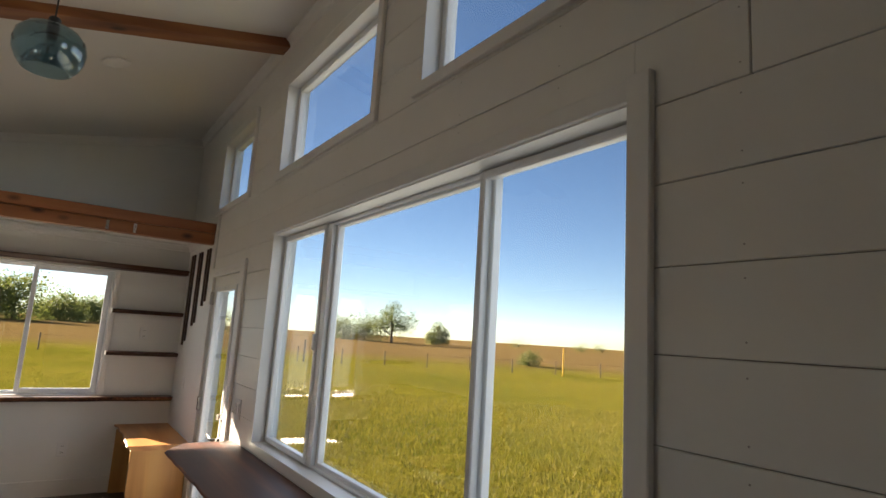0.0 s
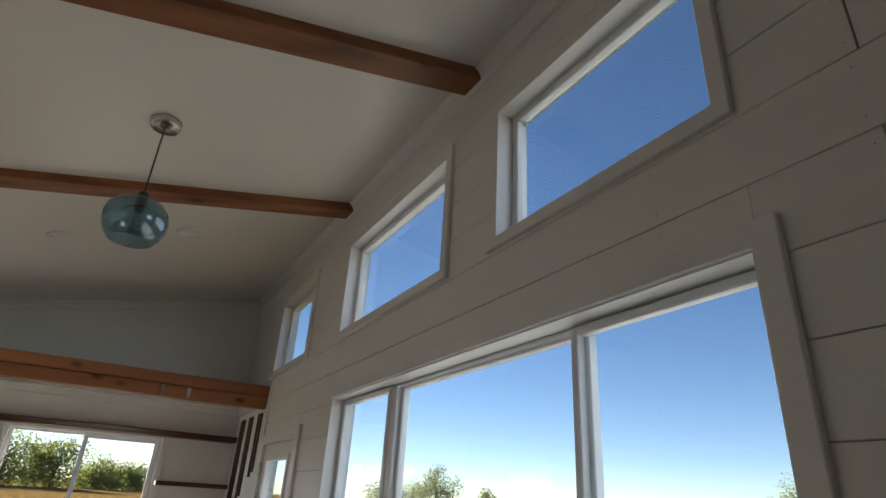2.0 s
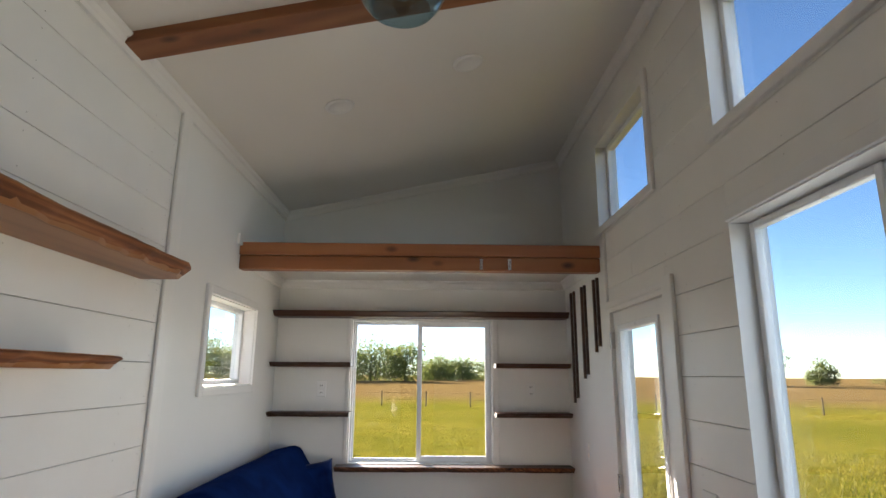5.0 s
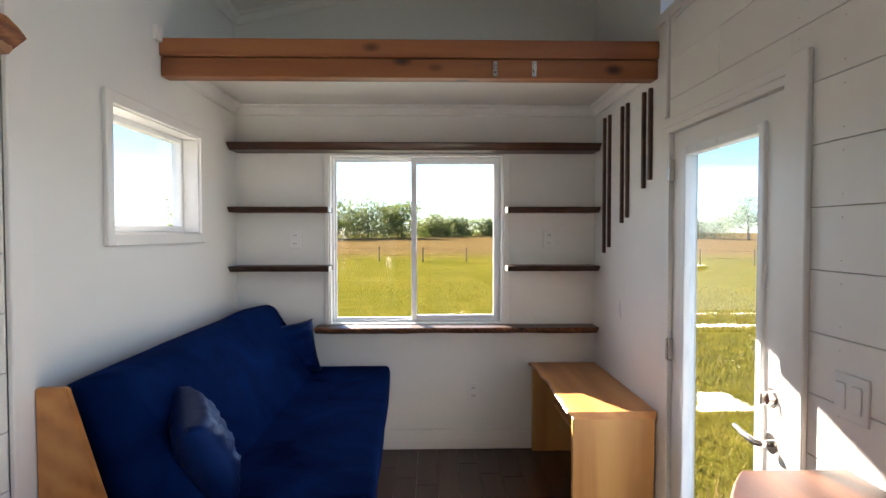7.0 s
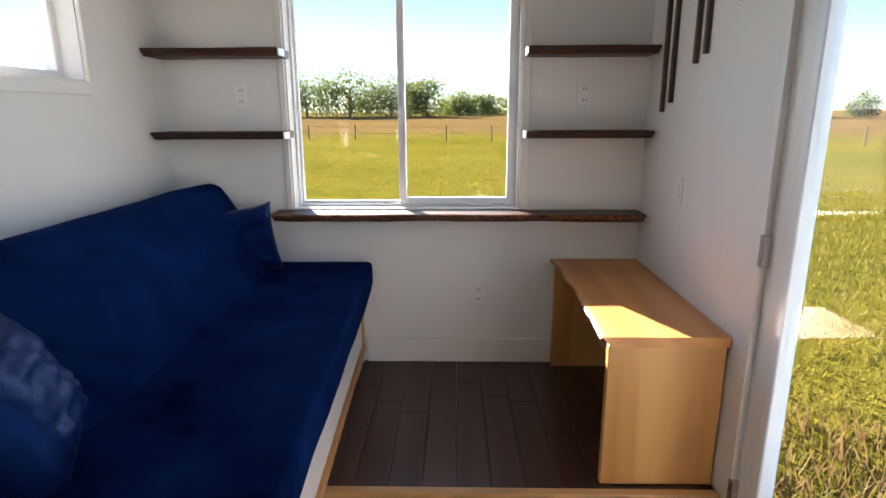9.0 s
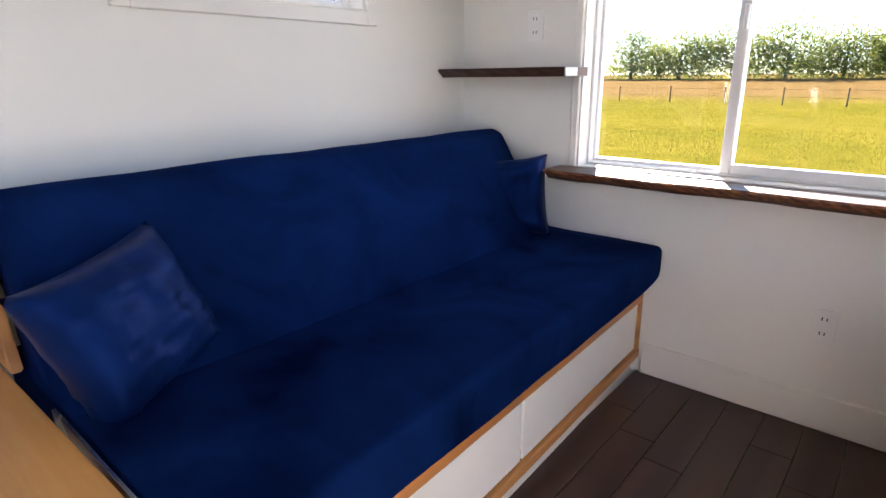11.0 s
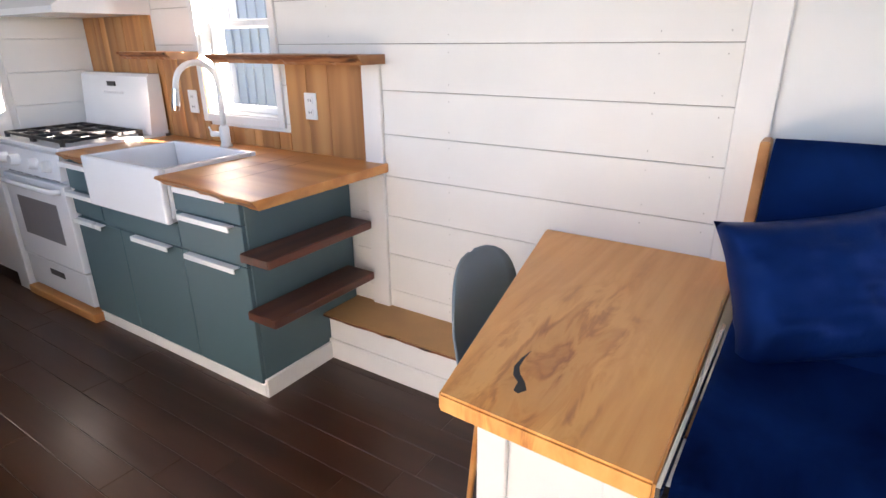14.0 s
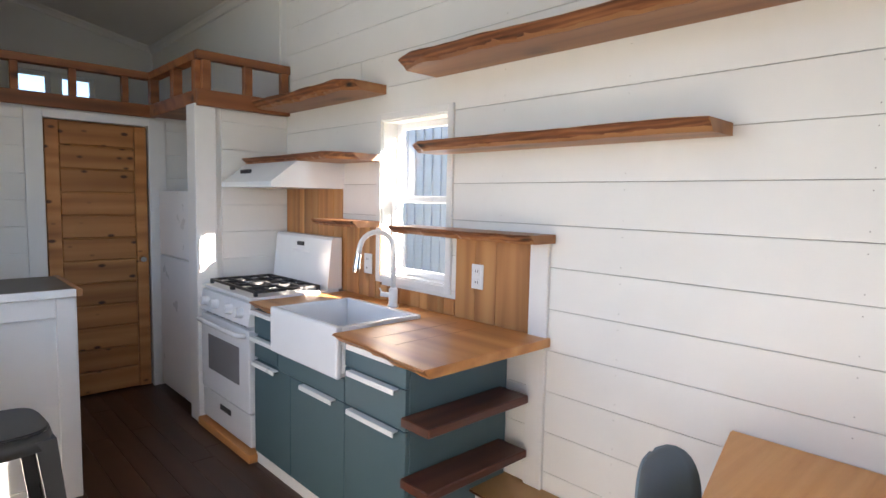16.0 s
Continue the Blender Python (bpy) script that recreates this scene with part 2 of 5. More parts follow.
def glass(name, tint=(1, 1, 1), gloss=0.025):
    m = bpy.data.materials.new(name)
    m.use_nodes = True
    n, l = m.node_tree.nodes, m.node_tree.links
    n.clear()
    out, mix, tr, gl, fr = (n.new("ShaderNode" + k) for k in ("OutputMaterial", "MixShader", "BsdfTransparent", "BsdfGlossy", "LayerWeight"))
    pw, ma = n.new("ShaderNodeMath"), n.new("ShaderNodeMath")
    pw.operation, ma.operation = "POWER", "MULTIPLY_ADD"
    pw.inputs[1].default_value, ma.inputs[1].default_value, ma.inputs[2].default_value = 4.0, 0.6, gloss
    tr.inputs[0].default_value = (*tint, 1)
    gl.inputs["Roughness"].default_value = 0.0
    fr.inputs["Blend"].default_value = 0.5
    l.new(fr.outputs["Facing"], pw.inputs[0])
    l.new(pw.outputs[0], ma.inputs[0])
    l.new(ma.outputs[0], mix.inputs[0])
    l.new(tr.outputs[0], mix.inputs[1])
    l.new(gl.outputs[0], mix.inputs[2])
    l.new(mix.outputs[0], out.inputs[0])
    return m


VELVET, SATIN, TABLE, PANE = velvet(), velvet("navy_pillow_velvet", 0.42, 0.3), table_wood(), glass("window_glass", (0.96, 0.98, 0.98))
BLUEGLASS = glass("blue_lamp_glass", (0.62, 0.76, 0.81), 0.12)


def field():
    m, n, l, b = material("meadow", 1.0, 0, 0.0)
    v = mapped(n, l)
    a, d, f = noise_node(n, l, 0.12, 4, v), noise_node(n, l, 1.4, 5, v), noise_node(n, l, 30, 4, v)
    r = ramp(n, [(0.32, (0.085, 0.09, 0.011)), (0.5, (0.135, 0.12, 0.017)), (0.68, (0.185, 0.145, 0.028))])
    mx = n.new("ShaderNodeMix")
    mx.inputs[0].default_value = 0.55
    l.new(a.outputs["Fac"], mx.inputs[2])
    l.new(d.outputs["Fac"], mx.inputs[3])
    l.new(mx.outputs[0], r.inputs[0])
    # mown meadow near the house, dry tall grass beyond the fence
    c = n.new("ShaderNodeTexCoord")
    ln = n.new("ShaderNodeVectorMath")
    ln.operation = "LENGTH"
    l.new(c.outputs["Object"], ln.inputs[0])
    far = n.new("ShaderNodeMapRange")
    far.inputs["From Min"].default_value, far.inputs["From Max"].default_value = 50, 66
    l.new(ln.outputs["Value"], far.inputs["Value"])
    dry = ramp(n, [(0.3, (0.1, 0.065, 0.026)), (0.7, (0.2, 0.135, 0.055))])
    l.new(d.outputs["Fac"], dry.inputs[0])
    m2 = n.new("ShaderNodeMix")
    m2.data_type = "RGBA"
    l.new(far.outputs[0], m2.inputs[0])
    l.new(r.outputs[0], m2.inputs[6])
    l.new(dry.outputs[0], m2.inputs[7])
    l.new(m2.outputs[2], b.inputs["Base Color"])
    bump(n, l, b, f.outputs["Fac"], 0.8, 0.08)
    return m


def leafy(name, dark, light):
    m, n, l, b = material(name, 0.7, 0, 0.2)
    g = n.new("ShaderNodeNewGeometry")
    r = ramp(n, [(0.0, dark), (1.0, light)])
    l.new(g.outputs["Random Per Island"], r.inputs[0])
    l.new(r.outputs[0], b.inputs["Base Color"])
    tl, mx = n.new("ShaderNodeBsdfTranslucent"), n.new("ShaderNodeMixShader")
    mx.inputs[0].default_value = 0.4
    l.new(r.outputs[0], tl.inputs["Color"])
    l.new(b.outputs[0], mx.inputs[1])
    l.new(tl.outputs[0], mx.inputs[2])
    l.new(mx.outputs[0], n["Material Output"].inputs[0])
    return m


FIELD = field()
GRASS = leafy("grass_blade", (0.085, 0.092, 0.012), (0.23, 0.185, 0.035))
DRY = leafy("dry_grass_blade", (0.12, 0.075, 0.028), (0.26, 0.17, 0.075))
LEAF = leafy("leaf", (0.08, 0.115, 0.025), (0.24, 0.26, 0.07))
TRUNK = plain("bark", (0.1, 0.075, 0.055), 0.9, vary=0.3, scale=10)
POST = plain("weathered_post", (0.16, 0.12, 0.09), 0.9, vary=0.2)
YELLOW = plain("yellow_marker", (0.75, 0.42, 0.03), 0.5)
SHED = plain("galvanised_sheet", (0.42, 0.45, 0.5), 0.45, 0.3, vary=0.06, scale=1)


# ---- mesh helpers ----
def box(bm, x0, x1, y0, y1, z0, z1, bevel=0.0, seg=1):
    ret = bmesh.ops.create_cube(bm, size=1, matrix=Matrix.LocRotScale(((x0 + x1) / 2, (y0 + y1) / 2, (z0 + z1) / 2), None, (abs(x1 - x0), abs(y1 - y0), abs(z1 - z0))))
    if bevel:
        es = list({e for v in ret["verts"] for e in v.link_edges})
        bmesh.ops.bevel(bm, geom=es, offset=bevel, segments=seg, affect="EDGES", profile=0.6)
    return bm


def B(x0, x1, y0, y1, z0, z1, bevel=0.0, seg=1):
    return box(bmesh.new(), min(x0, x1), max(x0, x1), min(y0, y1), max(y0, y1), min(z0, z1), max(z0, z1), bevel, seg)


def cyl(bm, a, b, r0, r1=None, seg=16):
    a, b = Vector(a), Vector(b)
    d = b - a
    m = Matrix.Translation((a + b) / 2) @ d.to_track_quat("Z", "Y").to_matrix().to_4x4()
    bmesh.ops.create_cone(bm, cap_ends=True, segments=seg, radius1=r0, radius2=r0 if r1 is None else r1, depth=d.length, matrix=m)
    return bm


def prism(pts, z0, z1, bevel=0.0):
    """A flat slab from an outline in plan."""
    bm = bmesh.new()
    f = bm.faces.new([bm.verts.new((x, y, z0)) for x, y in pts])
    r = bmesh.ops.extrude_face_region(bm, geom=[f])
    for v in r["geom"]:
        if isinstance(v, bmesh.types.BMVert):
            v.co.z = z1
    bmesh.ops.recalc_face_normals(bm, faces=bm.faces)
    if bevel:
        bmesh.ops.bevel(bm, geom=bm.edges[:], offset=bevel, segments=2, affect="EDGES")
    return bm


def section(pts, axis, a, b):
    """A bar of the given profile along x or y; profile in (other, z)."""
    bm = bmesh.new()
    def at(t, p):
        return (t, p[0], p[1]) if axis == "x" else (p[0], t, p[1])
    v0, v1 = [bm.verts.new(at(a, p)) for p in pts], [bm.verts.new(at(b, p)) for p in pts]
    bm.faces.new(v0), bm.faces.new(v1[::-1])
    for i in range(len(pts)):
        j = (i + 1) % len(pts)
        bm.faces.new((v0[i], v1[i], v1[j], v0[j]))
    bmesh.ops.recalc_face_normals(bm, faces=bm.faces)
    return bm


def lathe(profile, seg=40, centre=(0, 0, 0)):
    bm = bmesh.new()
    rings = [[bm.verts.new((centre[0] + r * math.cos(2 * math.pi * i / seg), centre[1] + r * math.sin(2 * math.pi * i / seg), centre[2] + z)) for i in range(seg)] for r, z in profile]
    for p, q in zip(rings, rings[1:]):
        for i in range(seg):
            bm.faces.new((p[i], p[(i + 1) % seg], q[(i + 1) % seg], q[i]))
    bmesh.ops.recalc_face_normals(bm, faces=bm.faces)
    return bm


def tube(pts, r, seg=12):
    bm = bmesh.new()
    rings = []
    P = [Vector(p) for p in pts]
    for i, p in enumerate(P):
        d = (P[min(i + 1, len(P) - 1)] - P[max(i - 1, 0)]).normalized()
        q = d.to_track_quat("Z", "Y")
        rr = r[i] if isinstance(r, (list, tuple)) else r
        rings.append([bm.verts.new(p + q @ Vector((rr * math.cos(2 * math.pi * k / seg), rr * math.sin(2 * math.pi * k / seg), 0))) for k in range(seg)])
    for a, b in zip(rings, rings[1:]):
        for k in range(seg):
            bm.faces.new((a[k], a[(k + 1) % seg], b[(k + 1) % seg], b[k]))
    bm.faces.new(rings[0]), bm.faces.new(rings[-1])
    bmesh.ops.recalc_face_normals(bm, faces=bm.faces)
    return bm


def mesh_of(name, bm, mat, smooth=False):
    me = bpy.data.meshes.new(name)
    bm.to_mesh(me)
    bm.free()
    me.materials.append(mat)
    if smooth:
        for p in me.polygons:
            p.use_smooth = True
    return me


def part(name, bm, mat, parent=None, label="", smooth=False):
    ob = new(name, mesh_of(name, bm, mat, smooth))
    ob.parent = parent
    return tagged(ob, label)


def thing(name, label, category, group="", kind="", at=(0, 0, 0)):
    ob = new(name)
    ob.empty_display_size = 0.1
    return tagged(ob, label, category, group, kind)


def structure(name, bm, mat, label="", smooth=False):
    return tagged(part(name, bm, mat, None, label, smooth), kind="structure", category=name.split("_")[0])


def cut(rect, holes):
    """What is left of a rectangle (a0, a1, z0, z1) round the holes, as rectangles."""
    out = [rect]
    for h in holes:
        nxt = []
        for a0, a1, z0, z1 in out:
            b0, b1, y0, y1 = max(a0, h[0]), min(a1, h[1]), max(z0, h[2]), min(z1, h[3])
            if b0 >= b1 or y0 >= y1:
                nxt.append((a0, a1, z0, z1))
                continue
            nxt += [r for r in ((a0, b0, z0, z1), (b1, a1, z0, z1), (b0, b1, z0, y0), (b0, b1, y1, z1)) if r[1] - r[0] > 0.004 and r[3] - r[2] > 0.004]
        out = nxt
    return out


# ---- plan ----
L, R, FAR, BACK = -1.2, 1.15, 6.14, -0.4
END = -2.4                    # rear end of the loft and bathroom
T = 0.13                      # wall thickness
PLAT = 0.185                  # raised floor at the far end
ZL, ZR = 3.015, 3.525         # ceiling at the two long walls


def ceil_z(x):
    return ZL + (x - L) / (R - L) * (ZR - ZL)


BIG = (0.96, 3.517, 1.045, 2.25)
CLER = [(1.0, 1.92, 2.63, 3.215), (2.3, 3.555, 2.63, 3.215), (4.19, 5.105, 2.63, 3.215)]
DOOR = (4.12, 5.01, 0.0, 2.1)
LEFTWIN = (4.69, 5.54, 1.615, 2.13)
KITWIN = (1.665, 2.2, 1.045, 1.905)
FARWIN = (-0.6, 0.54, 1.012, 2.13)


def wall_long(name, x0, x1, holes, top):
    bm = bmesh.new()
    for y0, y1, z0, z1 in cut((END - T, FAR + T, -0.1, top), holes):
        box(bm, x0, x1, y0, y1, z0, z1)
    return structure(name, bm, WALL, "white painted long wall with window openings")


wall_left = wall_long("wall_west", L - T, L - 0.013, [LEFTWIN, KITWIN], ZL + 0.02)
wall_right = wall_long("wall_east", R + 0.013, R + T, [BIG, DOOR, *CLER], ZR + 0.05)
bm = bmesh.new()
for x0, x1, z0, z1 in cut((L - 0.013, R + 0.013, -0.1, 3.6), [FARWIN]):
    box(bm, x0, x1, FAR, FAR + T, z0, z1)
wall_far = structure("wall_north", bm, WALL, "white painted end wall around a sliding window")
bm = bmesh.new()
for x0, x1, z0, z1 in cut((L - 0.013, R + 0.013, -0.1, 3.6), [(-0.66, -0.35, 2.28, 2.62), (-0.29, 0.02, 2.28, 2.62)]):
    box(bm, x0, x1, END - T, END, z0, z1)
wall_end = structure("wall_south", bm, WALL, "white end wall of the rear loft")
# plaster lining where the boards stop
structure("wall_lining_west", box(B(L - 0.013, L, 4.23, LEFTWIN[0], 0, ZL), L - 0.013, L, LEFTWIN[1], FAR, 0, ZL), WALL)
bm = B(L - 0.013, L, LEFTWIN[0], LEFTWIN[1], 0, LEFTWIN[2])
structure("wall_lining_window", box(bm, L - 0.013, L, LEFTWIN[0], LEFTWIN[1], LEFTWIN[3], ZL), WALL)
structure("wall_lining_south_east", B(R, R + 0.013, END, -0.5, 0, ZR), WALL)
bm = bmesh.new()
for y0, y1, z0, z1 in cut((DOOR[1], FAR, 0, ZR), [CLER[2]]):
    box(bm, R, R + 0.013, y0, y1, z0, z1)
structure("wall_lining_east", bm, WALL)
structure("wall_lining_rear", B(L - 0.013, L, END, 0.45, 0, ZL), WALL)
# ceiling
bm = bmesh.new()
c = [bm.verts.new(p) for p in ((L - T, END - T, ceil_z(L - T)), (R + T, END - T, ceil_z(R + T)), (R + T, FAR + T, ceil_z(R + T)), (L - T, FAR + T, ceil_z(L - T)))]
f = bm.faces.new(c)
for v in bmesh.ops.extrude_face_region(bm, geom=[f])["geom"]:
    if isinstance(v, bmesh.types.BMVert):
        v.co.z += 0.15
bmesh.ops.recalc_face_normals(bm, faces=bm.faces)
structure("ceiling", bm, CEIL, "off-white satin sloped ceiling")
# floors
floor = structure("floor", B(L, R, END, FAR, -0.12, -0.012), SUBFLOOR, "dark brown wood plank floor")
platform = structure("floor_raised", B(-0.27, R, 5.06, FAR, -0.01, PLAT - 0.012), TRIM, "raised floor end with a white riser")
part("nosing", B(-0.27, R - 0.002, 5.035, 5.075, PLAT - 0.03, PLAT + 0.006, 0.004), MAPLE_X, platform, "light wood step nosing")
# loft at the far end: soffit, floor and front beam
structure("ceiling_loft", B(L, R, 5.2, FAR, 2.445, 2.5), CEIL, "white soffit under the far loft")


def crown(name, pts, axis, a, b, par=None):
    return structure(name, section(pts, axis, a, b), TRIM, "white crown moulding")


def crown_profile(x, z, sx, sz=-1):
    return [(x, z), (x + sx * 0.05, z), (x + sx * 0.046, z + sz * 0.012), (x + sx * 0.03, z + sz * 0.022), (x + sx * 0.018, z + sz * 0.045), (x + sx * 0.014, z + sz * 0.062), (x, z + sz * 0.066)]


crown("trim_crown_west", crown_profile(L + 0.001, ZL + 0.003, 1), "y", END, FAR)
crown("trim_crown_east", crown_profile(R - 0.001, ZR - 0.008, -1), "y", END, FAR)
crown("trim_crown_north", crown_profile(FAR - 0.001, 2.444, -1), "x", L, R)
crown("trim_crown_soffit_west", crown_profile(L + 0.001, 2.444, 1), "y", 5.2, FAR)
crown("trim_crown_soffit_east", crown_profile(R - 0.001, 2.444, -1), "y", 5.2, FAR)
for yy, s, nm in ((FAR - 0.001, -1, "north"), (END + 0.001, 1, "south")):
    bm = bmesh.new()
    pr = crown_profile(0, 0, s)
    a, b = [bm.verts.new((L, yy + p, ZL + q)) for p, q in pr], [bm.verts.new((R, yy + p, ZR + q)) for p, q in pr]
    bm.faces.new(a), bm.faces.new(b[::-1])
    for i in range(len(pr)):
        j = (i + 1) % len(pr)
        bm.faces.new((a[i], b[i], b[j], a[j]))
    bmesh.ops.recalc_face_normals(bm, faces=bm.faces)
    structure("trim_crown_slope_" + nm, bm, TRIM)
structure("baseboard", B(-0.25, 0.73, FAR - 0.016, FAR, PLAT, PLAT + 0.135, 0.004), TRIM, "white painted baseboard")
structure("trim_corner_strip", B(L, L + 0.018, 4.13, 4.23, 0, ZL - 0.05, 0.003), TRIM, "white flat trim where boards meet plaster")
structure("trim_loft_strip", B(R - 0.016, R, 4.985, 5.02, 2.14, 2.62, 0.003), TRIM)


# ---- windows and doors ----
def pane_frame(win, axis, plane, a0, a1, z0, z1, w=0.04, d=0.035, glass_at=True, mat=None, nm="window_frame"):
    """A sash of four rails with a pane; axis names the direction along the wall."""
    mat = mat or VINYL
    for r in ((a0, a0 + w, z0, z1), (a1 - w, a1, z0, z1), (a0 + w, a1 - w, z0, z0 + w), (a0 + w, a1 - w, z1 - w, z1)):
        bm = B(plane - d / 2, plane + d / 2, r[0], r[1], r[2], r[3], 0.004) if axis == "y" else B(r[0], r[1], plane - d / 2, plane + d / 2, r[2], r[3], 0.004)
        part(nm, bm, mat, win)
    if glass_at:
        bm = B(plane - 0.003, plane + 0.003, a0 + w - 0.004, a1 - w + 0.004, z0 + w - 0.004, z1 - w + 0.004) if axis == "y" else B(a0 + w - 0.004, a1 - w + 0.004, plane - 0.003, plane + 0.003, z0 + w - 0.004, z1 - w + 0.004)
        g = part("pane", bm, PANE, win, "clear glass pane")
        g.visible_shadow = False


def reveal(win, axis, p0, p1, hole, mat):
    """Thin lining boards round an opening from the room face to the sash."""
    a0, a1, z0, z1 = hole
    t = 0.008
    for r in ((a0, a0 + t, z0, z1), (a1 - t, a1, z0, z1), (a0 + t, a1 - t, z0, z0 + t), (a0 + t, a1 - t, z1 - t, z1)):
        bm = B(p0, p1, *r) if axis == "y" else B(r[0], r[1], p0, p1, r[2], r[3])
        part("jamb_lining", bm, mat, win)


def window(name, label):
    return thing(name, label, "window", kind="structure")


w = window("window_1", "wide white vinyl window in three panes")
reveal(w, "y", R - 0.002, R + T + 0.01, BIG, TRIM)
a0, a1, z0, z1 = BIG
pane_frame(w, "y", R + 0.105, a0 + 0.008, a1 - 0.008, z0 + 0.008, z1 - 0.008, 0.014, 0.05, False)
pane_frame(w, "y", R + 0.085, 2.875, a1 - 0.015, z0 + 0.015, z1 - 0.012, 0.028)
pane_frame(w, "y", R + 0.115, 1.565, 2.815, z0 + 0.015, z1 - 0.01, 0.024)
pane_frame(w, "y", R + 0.085, a0 + 0.01, 1.61, z0 + 0.015, z1 - 0.012, 0.028)
part("mullion", B(R + 0.075, R + 0.12, 2.816, 2.874, z0 + 0.02, z1 - 0.02, 0.003), VINYL, w)
part("latch", B(R + 0.055, R + 0.07, 2.88, 2.9, 1.6, 1.68, 0.004), VINYL, w)
part("casing", B(R - 0.022, R - 0.001, a0 - 0.055, a0 + 0.006, z0 - 0.3, z1 + 0.055, 0.003), TRIM, w)
part("casing", B(R - 0.014, R + 0.003, a0 + 0.006, a1, z1 - 0.002, z1 + 0.05, 0.003), TRIM, w)
for i, (a0, a1, z0, z1) in enumerate(CLER):
    w = window(f"window_{i + 2}", "high fixed window with white trim under the ceiling")
    reveal(w, "y", R - 0.002, R + T + 0.01, CLER[i], TRIM)
    pane_frame(w, "y", R + 0.095, a0 + 0.008, a1 - 0.008, z0 + 0.008, z1 - 0.008, 0.034, 0.05)
    part("casing", B(R - 0.02, R, a0 - 0.045, a1 + 0.035, z0 - 0.045, z0 + 0.002, 0.003), TRIM, w)
    part("casing", B(R - 0.02, R, a0 - 0.045, a0 + 0.002, z0 + 0.002, z1 + 0.04, 0.003), TRIM, w)
w = window("window_5", "small white window high over the sofa")
reveal(w, "y", L - T - 0.01, L + 0.002, LEFTWIN, TRIM)
a0, a1, z0, z1 = LEFTWIN
pane_frame(w, "y", L - 0.1, a0 + 0.008, a1 - 0.008, z0 + 0.008, z1 - 0.008, 0.03, 0.05)
for r in ((a0 - 0.05, a0, z0 - 0.05, z1 + 0.05), (a1, a1 + 0.05, z0 - 0.05, z1 + 0.05), (a0, a1, z0 - 0.05, z0), (a0, a1, z1, z1 + 0.05)):
    part("casing", B(L, L + 0.018, *r, 0.003), TRIM, w)
w = window("window_6", "white kitchen sash window over the sink")
reveal(w, "y", L - T - 0.01, L + 0.002, KITWIN, TRIM)
a0, a1, z0, z1 = KITWIN
zm = (z0 + z1) / 2
pane_frame(w, "y", L - 0.08, a0 + 0.008, a1 - 0.008, z0 + 0.008, zm + 0.02, 0.035)
pane_frame(w, "y", L - 0.112, a0 + 0.008, a1 - 0.008, zm - 0.02, z1 - 0.008, 0.035)
for r in ((a0 - 0.04, a0, z0 - 0.04, z1 + 0.04), (a1, a1 + 0.04, z0 - 0.04, z1 + 0.04), (a0, a1, z0 - 0.04, z0), (a0, a1, z1, z1 + 0.04)):
    part("casing", B(L, L + 0.016, *r, 0.003), TRIM, w)
w = window("window_7", "white sliding window in two sashes")
reveal(w, "x", FAR - 0.002, FAR + T + 0.01, FARWIN, TRIM)
a0, a1, z0, z1 = FARWIN
pane_frame(w, "x", FAR + 0.1, a0 + 0.008, a1 - 0.008, z0 + 0.008, z1 - 0.008, 0.012, 0.06, False)
pane_frame(w, "x", FAR + 0.085, -0.065, a1 - 0.018, z0 + 0.018, z1 - 0.018, 0.036, 0.03)
pane_frame(w, "x", FAR + 0.118, a0 + 0.012, -0.03, z0 + 0.014, z1 - 0.016, 0.02, 0.03)
part("latch", B(-0.045, -0.03, FAR + 0.05, FAR + 0.068, 1.52, 1.6, 0.004), VINYL, w)
for r in ((a0 - 0.03, a0, z0 + 0.004, z1 + 0.003), (a1, a1 + 0.045, z0 + 0.004, z1 + 0.003)):
    part("casing", B(r[0], r[1], FAR - 0.016, FAR, r[2], r[3], 0.003), TRIM, w)
for i, hole in enumerate(((-0.66, -0.35, 2.28, 2.62), (-0.29, 0.02, 2.28, 2.62))):
    w = window(f"window_{8 + i}", "small bright window at the rear loft end")
    pane_frame(w, "x", END - 0.06, hole[0], hole[1], hole[2], hole[3], 0.04, 0.05)

# glazed entrance door
d = thing("door_1", "white entrance door with a full glass lite, closed", "door", kind="structure")
y0, y1, zt = DOOR[0], DOOR[1], DOOR[3]
for r in ((y0, y0 + 0.03, 0, zt), (y1 - 0.03, y1, 0, zt), (y0 + 0.03, y1 - 0.03, zt - 0.03, zt)):
    part("jamb", B(R - 0.004, R + T, *r), TRIM, d)
part("casing", B(R - 0.02, R, y0 - 0.1, y0 + 0.004, 0, zt + 0.045, 0.004), TRIM, d)
part("casing", B(R - 0.012, R, y0 + 0.004, y1 + 0.03, zt - 0.004, zt + 0.03, 0.003), TRIM, d)
gy0, gy1, gz0, gz1 = 4.285, 4.855, 0.28, 1.965
slab = bmesh.new()
for r in cut((y0 + 0.032, y1 - 0.032, 0.012, zt - 0.034), [(gy0, gy1, gz0, gz1)]):
    box(slab, R + 0.018, R + 0.062, *r)
leaf = part("door_leaf", slab, TRIM, d)
pane_frame(d, "y", R + 0.03, gy0 - 0.02, gy1 + 0.02, gz0 - 0.02, gz1 + 0.02, 0.035, 0.05, True, VINYL, "lite_frame")
for z in (0.25, 1.085, 1.9):
    part("hinge", B(R - 0.008, R + 0.02, y1 - 0.045, y1 - 0.02, z - 0.05, z + 0.05, 0.003), STEEL, d, "steel hinge")
